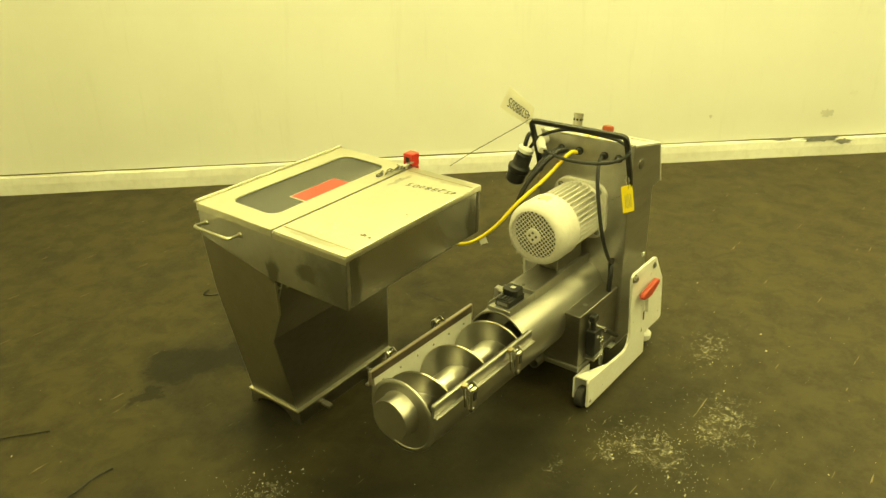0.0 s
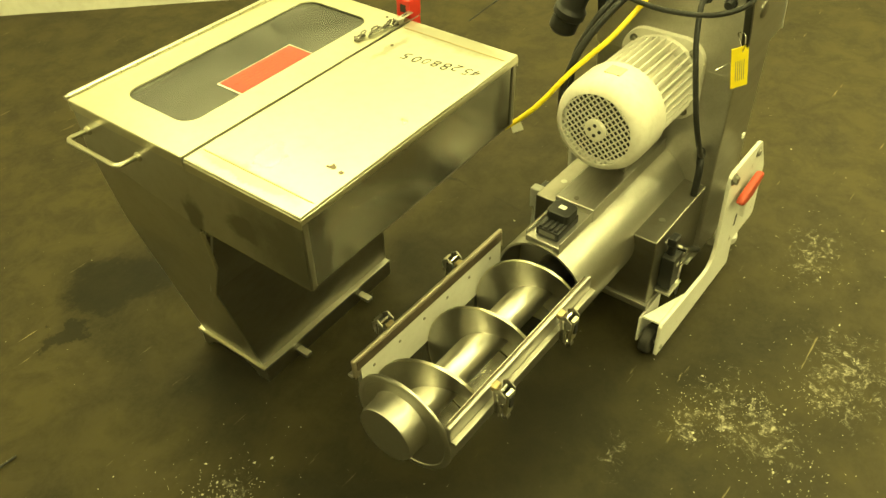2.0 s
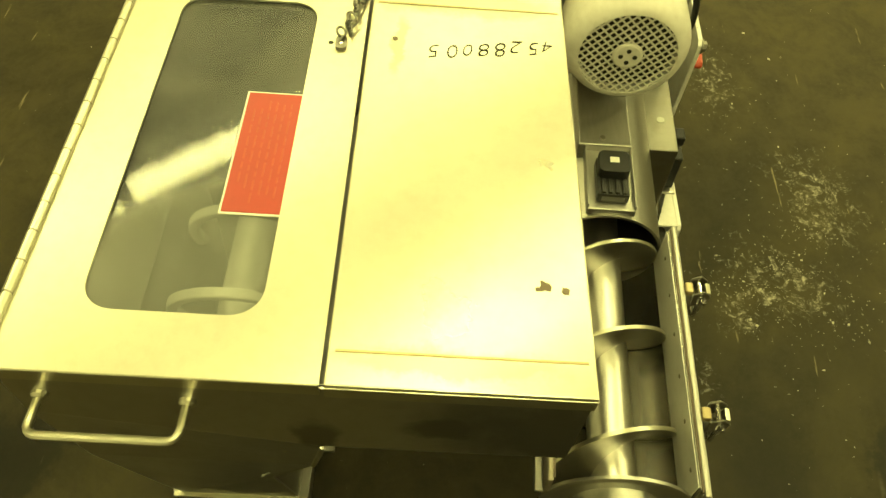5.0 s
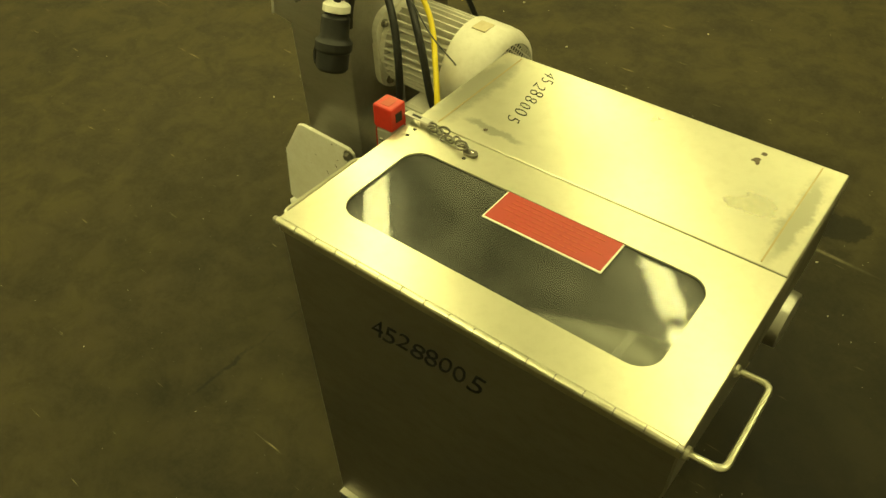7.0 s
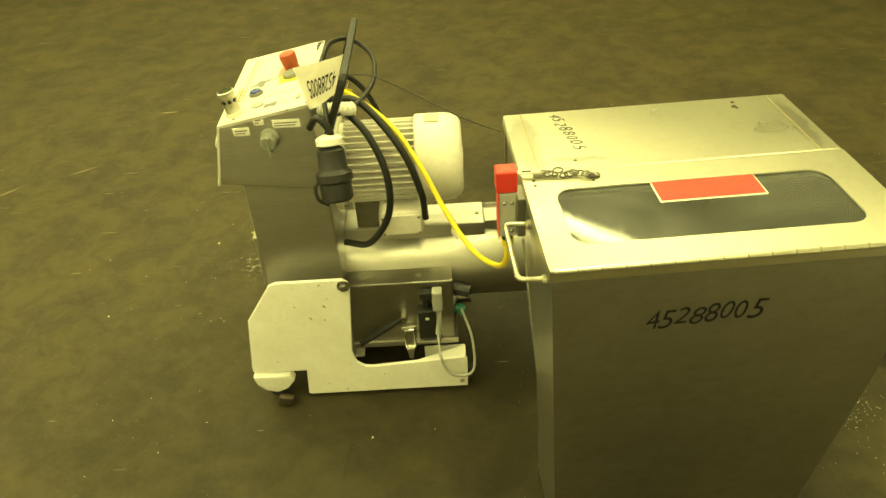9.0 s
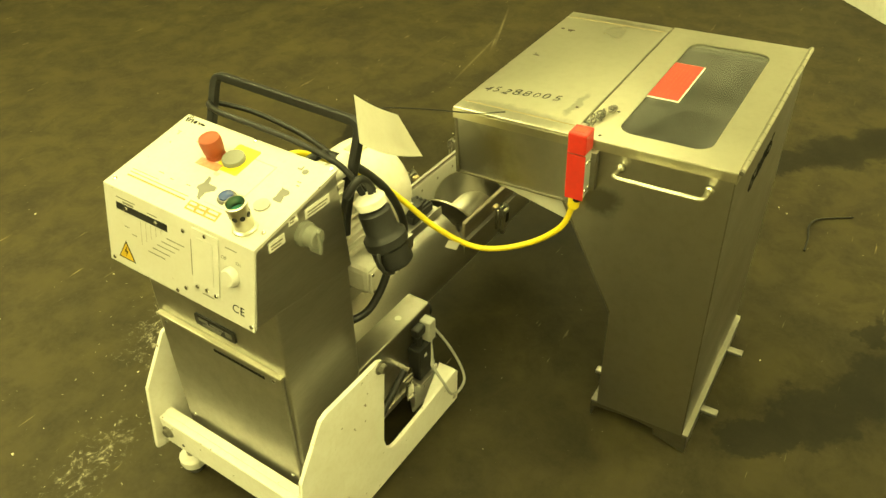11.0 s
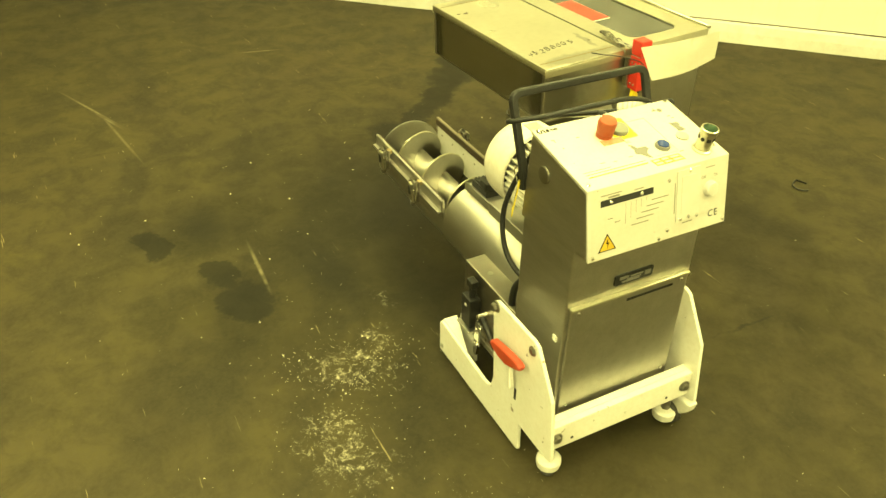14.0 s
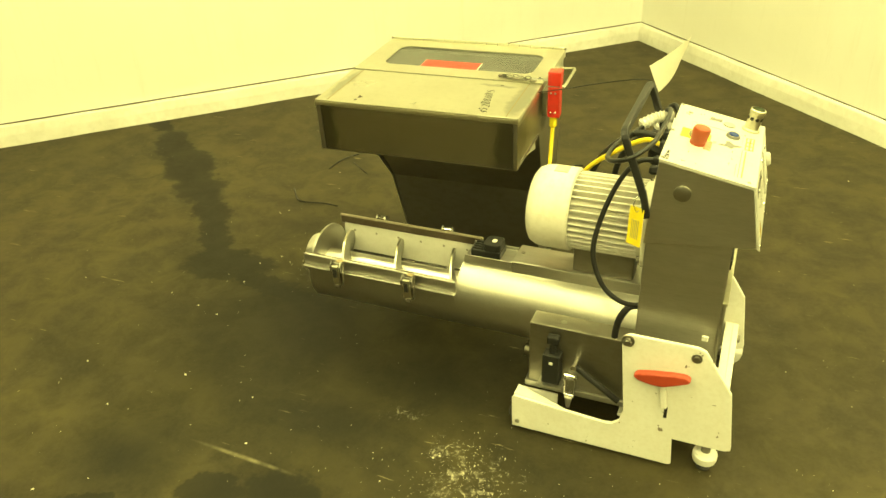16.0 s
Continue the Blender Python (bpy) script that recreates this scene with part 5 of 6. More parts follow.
cable("cable", [(0.441, -0.196, 0.182), (0.444, -0.228, 0.135), (0.460, -0.240, 0.088), (0.492, -0.241, 0.068), (0.524, -0.238, 0.078), (0.533, -0.222, 0.110), (0.527, -0.190, 0.170), (0.506, -0.162, 0.232)], 0.0035, GREYPL, "thin grey lead", feeder)
part("connector", rod((0.486, -0.115, 0.270), (0.530, -0.125, 0.262), 0.018, 12), BLACK, feeder, "black round connector")
part("connector", rod((0.486, -0.130, 0.215), (0.512, -0.135, 0.205), 0.015, 12), GREENPL, feeder, "green connector end")

# yellow tag wired to the handle
ytag = thing("safety_tag", "small yellow card tag hanging by a wire from the black handle", "tag", MACHINE)
part("card", box(-0.0012, 0.0012, -0.021, 0.021, -0.046, 0.046, 0.0008, None, pose(0.238, 0.182, 0.676, 6, -8, 55)), YELLOW, ytag)
for k in (-0.010, -0.005, 0.0, 0.005, 0.010):
    part("print_bar", box(0.0013, 0.0018, k - 0.0007, k + 0.0007, -0.030, 0.016, 0, None, pose(0.238, 0.182, 0.676, 6, -8, 55)), FADEDINK, ytag)
    part("print_bar", box(-0.0018, -0.0013, k - 0.0007, k + 0.0007, -0.030, 0.016, 0, None, pose(0.238, 0.182, 0.676, 6, -8, 55)), FADEDINK, ytag)
part("wire", sweep(smooth_line([(0.240, 0.182, 0.715), (0.246, 0.186, 0.735), (0.238, 0.178, 0.752), (0.226, 0.160, 0.745), (0.228, 0.172, 0.722), (0.238, 0.182, 0.712)], 6), 0.0014, 6), CHROME, ytag)
part("wire", sweep(smooth_line([(0.232, 0.176, 0.70), (0.26, 0.165, 0.69), (0.29, 0.15, 0.682)], 6), 0.0011, 6), CHROME, ytag)

# white card with the lot number, tied to the handle with a long black cable tie
card = thing("paper_tag", "white card tag with a handwritten number, tied to the black handle", "tag")
bm = bmesh.new()
nu, nv = 14, 6
A0, A1, B0, B1 = Vector((0.286, -0.162, 0.945)), Vector((0.260, -0.187, 0.871)), Vector((0.205, -0.312, 0.985)), Vector((0.228, -0.339, 0.910))
grid = []


def card_at(u, v):
    p = (A0 * (1 - v) + A1 * v) * (1 - u) + (B0 * (1 - v) + B1 * v) * u
    return p + Vector((0.55, 0.1, 0.75)) * (-0.009 * math.sin(math.pi * u)) * (0.4 + 0.6 * v)


for i in range(nu + 1):
    grid.append([bm.verts.new(card_at(i / nu, j / nv)) for j in range(nv + 1)])
for i in range(nu):
    for j in range(nv):
        bm.faces.new((grid[i][j], grid[i + 1][j], grid[i + 1][j + 1], grid[i][j + 1]))
bmesh.ops.solidify(bm, geom=bm.faces, thickness=0.0008)
part("card", bm, PAPER, card, "", True)


def on_card(me_ob, u0, u1, v0, v1, out):
    """Lays flat lettering (x right, y up, unit box) on the curved card."""
    for vert in me_ob.data.vertices:
        x, y, z = vert.co
        u, v = u0 + (u1 - u0) * x, v0 + (v1 - v0) * y
        vert.co = card_at(u, v) + out * (0.0014 + z)
    return me_ob


nrm = (B0 - A0).cross(A1 - A0).normalized()
if nrm.y > 0:
    nrm = -nrm
num = lettering("number", "45288005", 1.0, INK, card, Matrix.Diagonal((0.19, 0.9, 0.002, 1)) @ Matrix.Translation((0.0, 0.0, 0)), "handwritten black number")
on_card(num, 0.47, 1.47, 0.53, 1.20, nrm)
part("cable_tie", sweep(smooth_line([(0.280, -0.172, 0.905), (0.300, -0.176, 0.905), (0.345, -0.178, 0.898), (0.43, -0.215, 0.868), (0.52, -0.26, 0.832), (0.60, -0.285, 0.806)], 8), 0.0014, 6), BLACK, card, "long black cable tie tail", True)

# yellow lead from the control box to the switch on the hopper
lead = thing("yellow_cable", "yellow switch lead hanging between control box and hopper", "cable")
part("jacket", sweep(smooth_line([(0.222, -0.025, 0.797), (0.268, -0.035, 0.800), (0.361, -0.072, 0.730), (0.422, -0.132, 0.656), (0.478, -0.200, 0.560), (0.530, -0.275, 0.505), (0.575, -0.360, 0.520), (0.592, -0.430, 0.580), (0.595, -0.455, 0.650)], 10), 0.0062, 10), YELLOW, lead, "", True, 80)
part("boot", lathe([(0.012, 0), (0.012, 0.028), (0.008, 0.034)], (0.595, -0.455, 0.672), (-0.02, 0.05, -1), 12), YELLOW, lead)
part("flag", box(-0.013, 0.013, -0.0006, 0.0006, -0.024, 0.0, 0, None, pose(0.495, -0.232, 0.527, 12, 20, -55)), PAPER, lead, "white cable flag")


# ---- the hopper ----
# local x along the lid's hinge, local y from the hinge towards the feeder, z up; it leans a little
HOP = pose(0.946, -0.760, 0.0, -2.1, 0, 1.3)
hopper = thing("hopper", "stainless feed hopper with a windowed lid, standing on the floor", "hopper", HOP)
U, V1, VS, ZT, ZH = 0.310, 0.584, 0.314, 0.797, 0.635   # half-length, width, split line, top, head bottom
FOLD_V, FOLD_Z, OUT_V, BOT_V = 0.205, 0.365, 0.330, 0.212
ZB = 0.055
UB0, UB1, ZSL, UK = -0.286, 0.190, 0.500, 0.285                       # foot ends, where the tip side starts to slope


def sheet(corners, t=0.003, bm=None):
    own = bmesh.new()
    own.faces.new([own.verts.new(c) for c in corners])
    own.normal_update()
    bmesh.ops.solidify(own, geom=own.faces, thickness=t)
    return join(bm, own)


def ue(z):
    """The inset of the end wall that faces the control box, which tapers evenly down to the foot."""
    return -U + (UB0 + U) * (ZT - z) / (ZT - ZB)


# hinge wall, chute and underside: dim floor reflections put into a darker steel
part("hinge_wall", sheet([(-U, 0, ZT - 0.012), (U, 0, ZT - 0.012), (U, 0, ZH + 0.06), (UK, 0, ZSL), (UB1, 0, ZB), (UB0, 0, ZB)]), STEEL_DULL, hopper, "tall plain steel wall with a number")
part("end_wall", sheet([(-U, 0, ZT - 0.012), (-U, V1, ZT - 0.012), (ue(ZH), V1, ZH), (ue(ZH), OUT_V, ZH), (ue(FOLD_Z), FOLD_V, FOLD_Z), (UB0, BOT_V, ZB), (UB0, 0, ZB)]), HEAD_STEEL, hopper, "steel end wall")
part("end_wall", sheet([(U, 0, ZH + 0.06), (U, OUT_V - 0.022, ZH), (UK, OUT_V - 0.045, ZSL), (UK, 0, ZSL)], 0.003, sheet([(U, 0, ZT - 0.012), (U, V1, ZT - 0.012), (U, V1, ZH), (U, OUT_V - 0.022, ZH), (U, 0, ZH + 0.06)])), HEAD_STEEL, hopper, "steel end wall with rubbed patches")
part("sloping_wall", sheet([(UK, 0, ZSL), (UK, OUT_V - 0.045, ZSL), (0.258, FOLD_V + 0.006, FOLD_Z), (UB1, BOT_V, ZB), (UB1, 0, ZB)]), HEAD_STEEL, hopper, "sloping steel wall")
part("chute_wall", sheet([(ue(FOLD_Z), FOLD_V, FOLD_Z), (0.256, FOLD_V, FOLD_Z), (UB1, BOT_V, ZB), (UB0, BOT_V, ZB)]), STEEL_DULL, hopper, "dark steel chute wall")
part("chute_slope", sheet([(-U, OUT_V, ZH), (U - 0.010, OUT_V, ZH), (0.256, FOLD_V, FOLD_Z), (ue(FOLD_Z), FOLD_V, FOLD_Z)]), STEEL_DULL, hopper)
part("front_wall", sheet([(-U, V1, ZT - 0.012), (U, V1, ZT - 0.012), (U, V1, ZH), (-U, V1, ZH)]), FRONT_STEEL, hopper, "steel head wall facing the feeder")
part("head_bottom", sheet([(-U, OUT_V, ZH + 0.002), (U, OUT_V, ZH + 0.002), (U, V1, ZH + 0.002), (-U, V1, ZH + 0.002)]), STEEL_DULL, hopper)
for u in (-U - 0.001, U - 0.011):
    part("corner_strip", box(u, u + 0.012, V1 - 0.004, V1 + 0.003, ZH, ZT - 0.014, 0.0015), STEEL_DULL, hopper, "welded corner")
part("cross_rod", rod((U - 0.012, OUT_V - 0.075, ZH - 0.055), (U - 0.05, OUT_V + 0.03, ZH - 0.012), 0.005, 10), STEEL_LID, hopper)
part("weld_edge", sweep(smooth_line([(UK + 0.002, OUT_V - 0.047, ZSL), (UK + 0.012, OUT_V - 0.036, ZSL + 0.055), (U, OUT_V - 0.024, ZSL + 0.125)], 6), 0.0040, 6), STEEL_LID, hopper)

# foot: flange and saddle that sit on the trough
for v0, v1, name in ((-0.016, 0.004, "foot_flange"), (BOT_V - 0.004, BOT_V + 0.016, "foot_flange")):
    fl = part(name, box(UB0, UB1 + 0.004, v0, v1, ZB, ZB + 0.006, 0.001), STEEL, hopper, "bent foot flange")
    vv = -0.014 if v0 < 0 else BOT_V + 0.012
    part("skirt", box(UB0, UB1, min(vv, vv + 0.003), vv + 0.003, 0.004, ZB, 0.0005), STEEL_DULL, fl)
    for u in (-0.155, 0.085):
        s = -1 if v0 < 0 else 1
        tabv = sorted((vv, vv + s * 0.040))
        part("catch_tab", box(u - 0.010, u + 0.010, tabv[0], tabv[1], ZB - 0.028, ZB - 0.018, 0.002), STEEL, fl)


def saddle(u):
    pts = [(-0.014, ZB), (-0.014, 0.002)]
    for k in range(13):
        a = math.pi - math.pi * k / 12
        pts.append((0.099 + 0.088 * math.cos(a), 0.004 + 0.038 * math.sin(a)))
    pts += [(BOT_V + 0.014, 0.002), (BOT_V + 0.014, ZB)]
    return prism(pts, u, u + 0.004, "x")


leg = [(BOT_V + 0.014, ZB), (BOT_V + 0.014, 0.040), (0.160, 0.048), (0.110, 0.048), (0.066, 0.042), (0.064, 0.024), (-0.002, 0.002), (-0.014, 0.002), (-0.014, ZB)]
part("saddle_plate", prism(leg, UB0, UB0 + 0.004, "x"), STEEL_DULL, hopper, "saddle plate with one low corner")
part("saddle_plate", saddle(UB1), STEEL_DULL, hopper, "arched saddle plate")
part("foot_flange", box(UB1 - 0.002, UB1 + 0.012, -0.014, BOT_V + 0.014, ZB, ZB + 0.006, 0.001), STEEL_LID, hopper)

# windowed lid
lid = bmesh.new()
outer = [(-U - 0.004, -0.004), (U + 0.004, -0.004), (U + 0.004, VS), (-U - 0.004, VS)]
WU0, WU1, WV0, WV1 = -0.262, 0.243, 0.062, 0.246
inner = rounded(WU1 - WU0, WV1 - WV0, 0.034, 7, (WU0 + WU1) / 2, (WV0 + WV1) / 2)


def plate_with_window(z0, z1):
    bm = bmesh.new()
    layers = []
    for z in (z0, z1):
        o = [bm.verts.new((x, y, z)) for x, y in outer]
        i = [bm.verts.new((x, y, z)) for x, y in inner]
        eo = [bm.edges.new((o[k], o[(k + 1) % 4])) for k in range(4)]
        ei = [bm.edges.new((i[k], i[(k + 1) % len(i)])) for k in range(len(i))]
        bmesh.ops.triangle_fill(bm, edges=eo + ei, use_beauty=True)
        layers.append((o, i))
    (o0, i0), (o1, i1) = layers
    for a, b in ((o0, o1), (i0, i1)):
        n = len(a)
        for k in range(n):
            bm.faces.new((a[k], a[(k + 1) % n], b[(k + 1) % n], b[k]))
    return bm


lid_ob = part("window_lid", plate_with_window(ZT - 0.003, ZT), STEEL_LID, hopper, "bright steel lid frame round a window")
for a, b, c, d in ((-U - 0.005, U + 0.005, -0.005, -0.002), ):
    part("folded_edge", box(a, b, c, d, ZT - 0.024, ZT - 0.001, 0.001), STEEL_LID, lid_ob)
for u in (-U - 0.005, U + 0.002):
    part("folded_edge", box(u, u + 0.003, -0.005, VS, ZT - 0.022, ZT - 0.001, 0.001), STEEL_LID, lid_ob)
part("window_pane", prism([((x - (WU0 + WU1) / 2) * 1.06 + (WU0 + WU1) / 2, (y - (WV0 + WV1) / 2) * 1.12 + (WV0 + WV1) / 2) for x, y in inner], ZT - 0.009, ZT - 0.0045, "z"), GLASS, lid_ob, "scratched clear window pane")
bpy.context.view_layer.update()
for ob in lid_ob.children:
    if ob.name.startswith("window_pane"):
        ob.visible_shadow = False
# red warning sign under the pane's far edge
sign = part("warning_sign", box(-0.080, 0.110, 0.180, 0.246, ZT - 0.0035, ZT - 0.0008, 0.0006), SIGNRED, lid_ob, "red warning sign with pale rows of print")
part("sign_border", box(-0.0825, 0.1125, 0.1775, 0.2485, ZT - 0.0038, ZT - 0.0018, 0.0004), PAPER, sign)
rng = random.Random(11)
for k in range(6):
    w = rng.uniform(0.05, 0.085)
    x = -0.088 + 0.102 - w + rng.uniform(-0.01, 0.01)
    while x < 0.014 + w - 0.012:
        q = rng.uniform(0.008, 0.022)
        part("print_bar", box(x, x + q, 0.190 + 0.0088 * k, 0.1925 + 0.0088 * k, ZT - 0.001, ZT - 0.0004), ORANGE, sign)
        x += q + 0.005
# hinge knuckles along the edge
n = 16
hinge = part("piano_hinge", rod((-U - 0.006, -0.009, ZT + 0.002), (U + 0.006, -0.009, ZT + 0.002), 0.0045, 10), STEEL_DULL, lid_ob, "piano hinge", True)
knuckle = part("knuckle", rod((0.001, 0, 0), (2 * U / n - 0.001, 0, 0), 0.0056, 10), STEEL_LID, hinge, "", True)
knuckle.matrix_local = pose(-U, -0.009, ZT + 0.002)
for k in range(1, n):
    piece("knuckle", knuckle.data, hinge, pose(-U + 2 * U * k / n, -0.009, ZT + 0.002))

# pale matte skin added inside the hopper, to brighten what the window shows
for pts in ([(-U + 0.006, 0.006, ZT - 0.02), (U - 0.006, 0.006, ZT - 0.02), (UK - 0.006, 0.006, ZSL), (-U + 0.02, 0.006, ZSL)],
            [(-U + 0.006, 0.006, ZT - 0.02), (-U + 0.006, V1 - 0.008, ZT - 0.02), (-U + 0.014, V1 - 0.008, ZH + 0.01), (-U + 0.02, 0.006, ZSL)],
            [(U - 0.006, 0.006, ZT - 0.02), (U - 0.006, V1 - 0.008, ZT - 0.02), (U - 0.006, V1 - 0.008, ZH + 0.01), (U - 0.006, OUT_V, ZH + 0.01), (UK - 0.006, 0.006, ZSL)],
            [(-U + 0.006, V1 - 0.008, ZT - 0.02), (U - 0.006, V1 - 0.008, ZT - 0.02), (U - 0.006, V1 - 0.008, ZH + 0.01), (-U + 0.014, V1 - 0.008, ZH + 0.01)],
            [(-U + 0.014, V1 - 0.008, ZH + 0.01), (U - 0.006, V1 - 0.008, ZH + 0.01), (U - 0.006, OUT_V, ZH + 0.008), (-U + 0.014, OUT_V, ZH + 0.008)],
            [(-U + 0.018, OUT_V, ZH + 0.008), (U - 0.006, OUT_V, ZH + 0.008), (0.262, FOLD_V - 0.01, FOLD_Z), (-U + 0.03, FOLD_V - 0.01, FOLD_Z)]):
    part("inner_skin", sheet(pts, 0.001), MATTE_SKIN, hopper, "pale matte skin added inside the hopper")
# stirrer seen through the window
stir = part("stirrer_shaft", rod((-U + 0.022, 0.190, 0.655), (U - 0.006, 0.190, 0.655), 0.028, 24), DUSTY, hopper, "steel stirrer shaft inside", True)
for u in (-0.20, -0.08, 0.04, 0.16, 0.26):
    ring = [Vector((u + 0.02 * math.sin(a), 0.190 + 0.080 * math.cos(a), 0.655 + 0.080 * math.sin(a))) for a in [-0.4 + 3.9 * i / 24 for i in range(25)]]
    part("stirrer_blade", sweep(ring, 0.007, square=True), DUSTY, stir)

# plain cover over the head
cov = part("head_cover", box(-U - 0.004, U + 0.004, VS + 0.0042, V1 + 0.004, ZT - 0.012, ZT - 0.001, 0.0022), COVER_STEEL, hopper, "plain bright steel cover with dark smears")
for u in (-U - 0.005, U + 0.002):
    part("folded_edge", box(u, u + 0.003, VS + 0.004, V1 + 0.004, ZT - 0.026, ZT - 0.0065, 0.001), STEEL_LID, cov)
part("folded_edge", box(-U - 0.004, U + 0.004, V1 + 0.002, V1 + 0.005, ZT - 0.018, ZT - 0.0065, 0.001), STEEL_LID, cov)
for u in (-U + 0.032, U - 0.036):
    part("weld_seam", box(u, u + 0.0026, VS + 0.012, V1 - 0.004, ZT - 0.0015, ZT - 0.0002), BRASSY, cov, "thin weld seam")
rng = random.Random(21)
for u, v, r in ((0.186, 0.540, 0.010), (0.190, 0.562, 0.006), (0.19, 0.532, 0.004), (-0.20, 0.355, 0.005)):
    part("smear", blot(12, r, pose(u, v, ZT - 0.0010, 0, 0, 20), 0.0006), RUSTY, cov, "dark smear")
handwriting("number", "45288005", 0.037, INK, cov, pose(-0.194, 0.489, ZT - 0.0008, 0, 0, -82), "handwritten black number", 0.60, 0.0004, -0.0007, 4, 0.3)
handwriting("number", "45288005", 0.056, INK, hopper, pose(-0.055, -0.0036, 0.680, 90, -3, 0), "handwritten black number", 0.445, 0.0006, -0.0005, 9, 0.32)


def bail(u, s, v0, v1, z):
    line = round_corners([(u, v0, z), (u + s * 0.048, v0, z + 0.004), (u + s * 0.048, v1, z + 0.004), (u, v1, z)], 0.014)
    b = part("handle", sweep(line, 0.0048, 10), STEEL_LID, hopper, "bent steel rod handle", True)
    for v in (v0, v1):
        part("boss", lathe([(0.009, 0), (0.009, 0.006), (0.006, 0.009)], (u, v, z), (s, 0, 0), 12), STEEL_LID, b)


bail(-U - 0.001, -1, 0.040, 0.212, 0.748)
bail(U + 0.001, 1, 0.030, 0.178, 0.742)

# red interlock switch at the end of the lid split, with its key plate and chain
SU, SV = -U - 0.036, 0.284
swi = part("interlock_switch", box(SU - 0.017, SU + 0.017, SV - 0.018, SV + 0.018, 0.688, 0.784, 0.003), GREYPL, hopper, "red interlock switch with grey metal sides")
part("front_cover", box(SU - 0.0180, SU - 0.0165, SV - 0.019, SV + 0.019, 0.684, 0.784, 0.001), RED, swi)
part("head", box(SU - 0.021, SU + 0.019, SV - 0.019, SV + 0.019, 0.786, 0.830, 0.003), RED, swi)
part("side_cover", box(SU - 0.0165, SU + 0.017, SV + 0.018, SV + 0.0198, 0.686, 0.784, 0.0006), RED, swi)
part("mount_plate", box(SU + 0.017, -U - 0.003, SV - 0.028, SV + 0.028, 0.692, 0.776, 0.002), STEEL_DULL, swi)
part("gland", lathe([(0.011, 0), (0.011, 0.014), (0.008, 0.018)], (SU, SV, 0.688), (0, 0, -1), 10), BLACK, swi)
for z in (0.702, 0.764):
    for q in (-1, 1):
        screw((SU - 0.006, SV + q * (0.018 if q < 0 else 0.0198), z), (0, q, 0), 0.0042, CHROME, swi)
        screw((SU + 0.008, SV + q * (0.018 if q < 0 else 0.0198), z), (0, q, 0), 0.0042, CHROME, swi)
part("label", box(SU - 0.010, SU + 0.008, SV - 0.011, SV + 0.011, 0.8297, 0.8306), ORANGE, swi)
part("key_slot", box(SU + 0.0185, SU + 0.0195, SV - 0.008, SV + 0.008, 0.800, 0.818), DARK, swi)
key = part("key_plate", box(-U - 0.018, -U + 0.032, VS - 0.016, VS - 0.002, ZT + 0.008, ZT + 0.0105, 0.001), STEEL, hopper, "flat steel key plate with a slot")
part("slot", box(-U - 0.004, -U + 0.014, VS - 0.0115, VS - 0.0065, ZT + 0.0103, ZT + 0.0110), DARK, key)
part("bracket", box(-U + 0.018, -U + 0.034, VS - 0.018, VS - 0.001, ZT, ZT + 0.009, 0.001), STEEL_DULL, key)
chain = part("chain", rod((-U + 0.030, VS - 0.010, ZT + 0.0035), (-U + 0.038, VS - 0.010, ZT + 0.0035), 0.003, 8), CHAIN, hopper, "short dark steel chain lying in a tangle")
link = None
for k in range(10):
    c = Vector((-U + 0.036 + 0.0098 * k, VS - 0.011 - 0.0019 * k - 0.006 * math.sin(k * 1.7), ZT + 0.006 + 0.003 * math.sin(k * 2.6)))
    ring = [Vector((0.0095 * math.cos(a), 0.0052 * math.sin(a), 0)) for a in [2 * math.pi * i / 12 for i in range(13)]]
    rot = pose(*c, 70 if k % 2 else 20, 0, 35 * math.sin(k * 1.7 + 1.2))
    if link is None:
        link = part("link", sweep(ring, 0.0018, 6), CHAIN, chain, "", True)
        link.matrix_local = rot
    else:
        piece("link", link.data, chain, rot)
lug = part("chain_lug", prism(rounded(0.026, 0.015, 0.007, 4, -U + 0.130, VS - 0.030), ZT, ZT + 0.005, "z"), CHAIN, hopper, "dark rounded lug that ends the chain")
screw((-U + 0.133, VS - 0.030, ZT + 0.005), (0, 0, 1), 0.0036, CHROME, lug)
for u, v in ((-U + 0.016, VS - 0.029), (-U + 0.016, VS - 0.048), (-U + 0.127, VS - 0.044)):
    part("drilled_hole", lathe([(0.0036, 0), (0.0030, 0.0006), (0, 0.0007)], (u, v, ZT), (0, 0, 1), 10), DARK, hopper)


# ---- loose things on the floor ----
def wire_scrap(pts, r, label):
    th = thing("wire_scrap", label, "wire scrap")
    part("strand", sweep(smooth_line(pts, 6), r, 6), BLACK, th, "", True)


wire_scrap([(0.71, -1.58, 0.004), (0.74, -1.57, 0.004), (0.75, -1.56, 0.004), (0.73, -1.52, 0.004), (0.7, -1.51, 0.004), (0.68, -1.52, 0.004), (0.67, -1.54, 0.004)], 0.0035, "short bent black scrap of wire on the floor")
wire_scrap([(1.635, -0.846, 0.004), (1.70, -0.842, 0.010), (1.775, -0.830, 0.010), (1.84, -0.85, 0.005), (1.913, -0.945, 0.004)], 0.003, "thin black scrap of wire on the floor")
wire_scrap([(1.862, -1.19, 0.004), (1.852, -1.25, 0.010), (1.832, -1.32, 0.010), (1.805, -1.39, 0.004)], 0.003, "thin black scrap of wire on the floor")
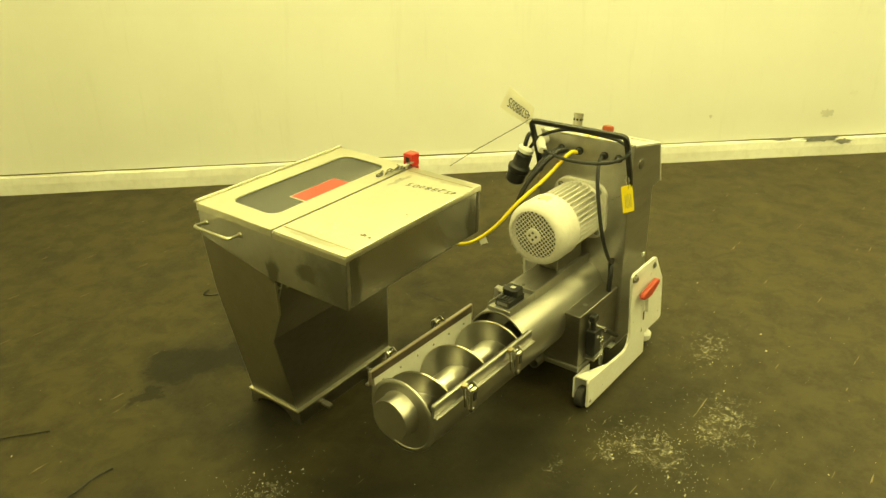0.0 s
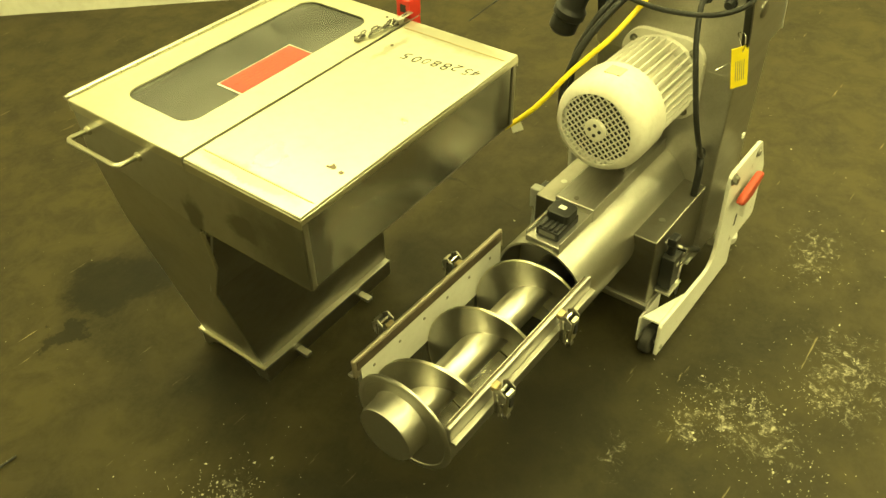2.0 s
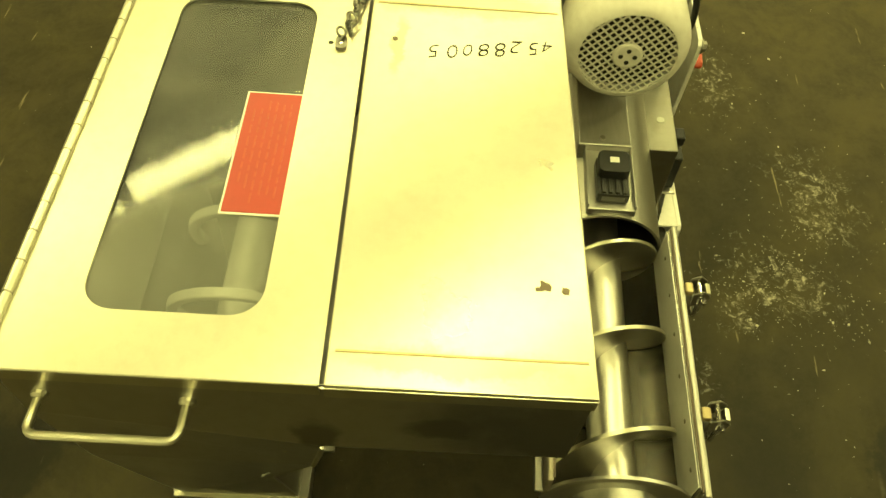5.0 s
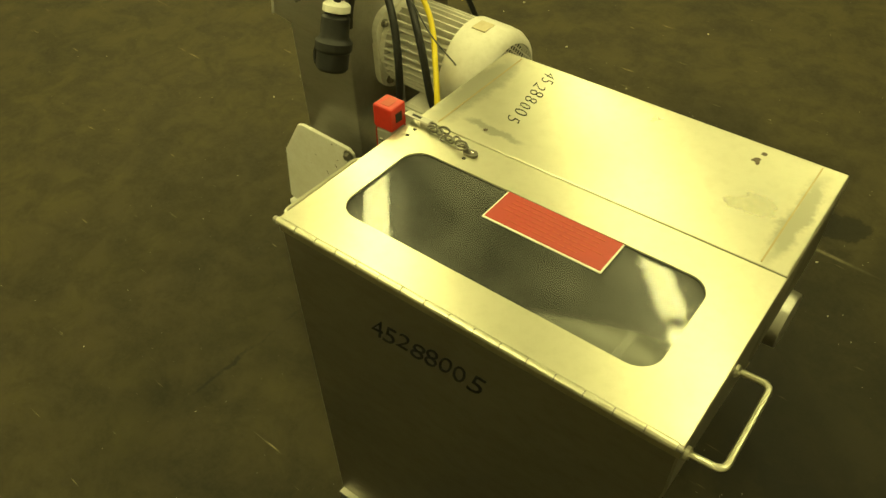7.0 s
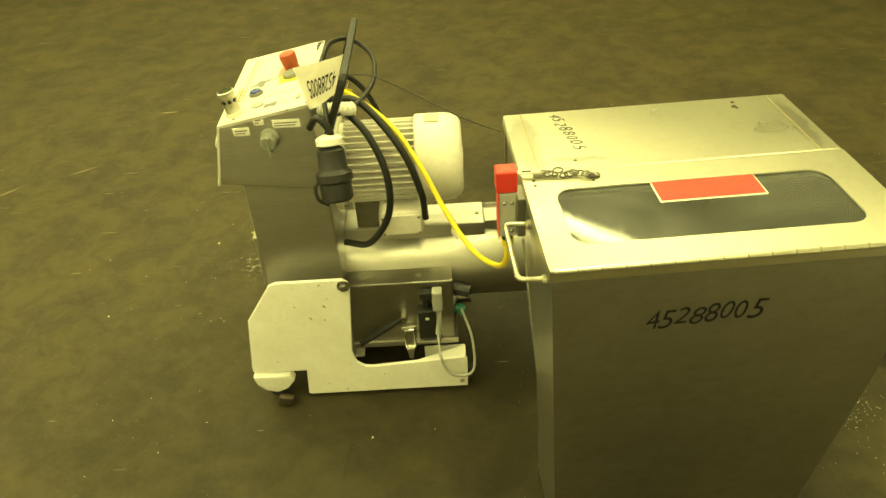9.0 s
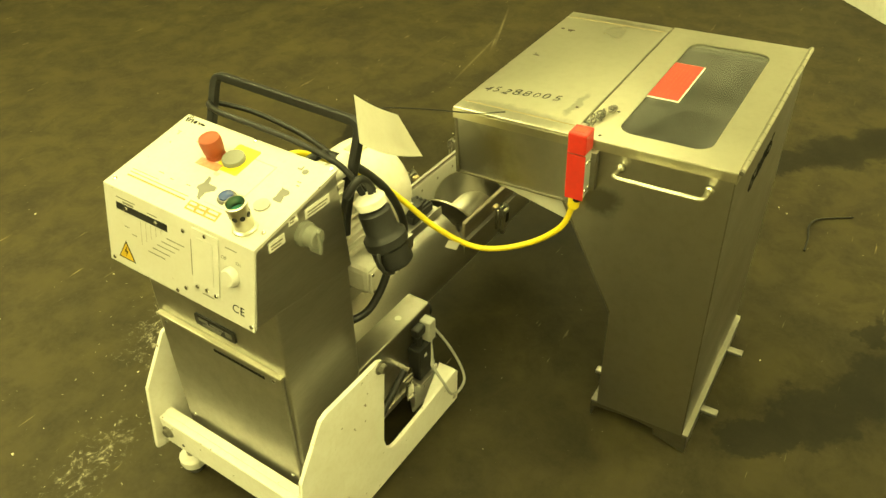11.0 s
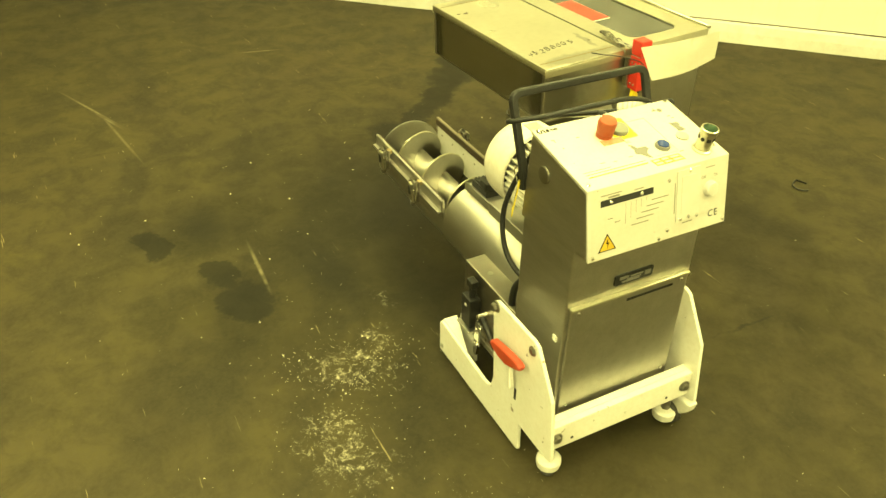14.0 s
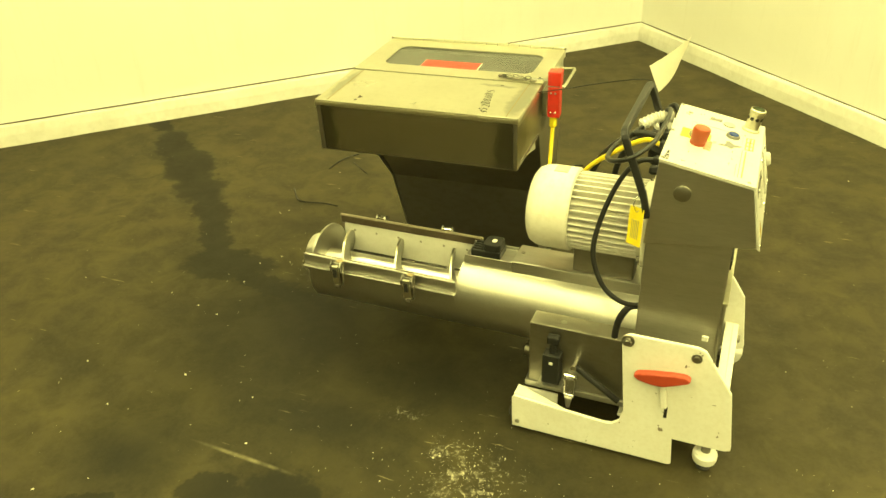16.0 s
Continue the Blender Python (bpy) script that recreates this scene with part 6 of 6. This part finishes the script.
wire_scrap([(1.785, -1.285, 0.004), (1.755, -1.262, 0.006), (1.71, -1.225, 0.006), (1.656, -1.185, 0.004)], 0.0022, "thin black scrap of wire on the floor")

rng = random.Random(7)
bm = bmesh.new()
SPOTS = [(0.56, 0.48, 0.09, 160), (0.5, 0.5, 0.2, 120), (1.45, -0.4, 0.05, 110), (1.4, -0.42, 0.12, 70), (-0.1, 0.42, 0.14, 80), (0.62, 0.37, 0.05, 70), (0.66, 0.62, 0.04, 40), (0.42, 0.56, 0.04, 40), (1.4, 0.25, 0.5, 60), (0.2, 1.1, 0.6, 45), (0.2, -0.7, 0.7, 35), (2.4, 0.3, 0.8, 45), (-0.6, -0.4, 0.8, 25), (1.6, -0.9, 0.5, 20), (1.1, 0.9, 0.5, 45), (0.0, 0.2, 0.9, 45), (1.41, -0.36, 0.035, 50), (1.52, -0.4, 0.03, 25), (0.5, 0.47, 0.03, 40), (0.6, 0.4, 0.03, 30), (2.0, -0.6, 0.9, 30)]
for cx, cy, sp, n in SPOTS:
    for k in range(n):
        x, y = rng.gauss(cx, sp), rng.gauss(cy, sp)
        r = rng.uniform(0.0007, 0.0019) if rng.random() < (0.97 if sp < 0.3 else 0.84) else rng.uniform(0.003, 0.0052)
        m = pose(x, y, 0, 0, 0, rng.uniform(0, 360))
        rim = [rng.uniform(0.55, 1.25) for _ in range(6)]
        lo = [bm.verts.new(m @ Vector((r * q * math.cos(i * 1.047), 0.62 * r * q * math.sin(i * 1.047), 0))) for i, q in enumerate(rim)]
        hi = [bm.verts.new(m @ Vector((0.6 * r * q * math.cos(i * 1.047), 0.38 * r * q * math.sin(i * 1.047), r * rng.uniform(0.3, 0.7)))) for i, q in enumerate(rim)]
        bm.faces.new(hi)
        for q in range(6):
            bm.faces.new((lo[q], lo[(q + 1) % 6], hi[(q + 1) % 6], hi[q]))
CRUMB = worn("pale_crumbs", (0.55, 0.52, 0.40), (0.4, 0.35, 0.22), 0.7, 0.0, 3.0, 20.0, 0.05, 0.0)
tagged(part("floor_crumbs", bm, CRUMB), "scattered pale crumbs and flakes on the floor", "debris", "", "stuff")
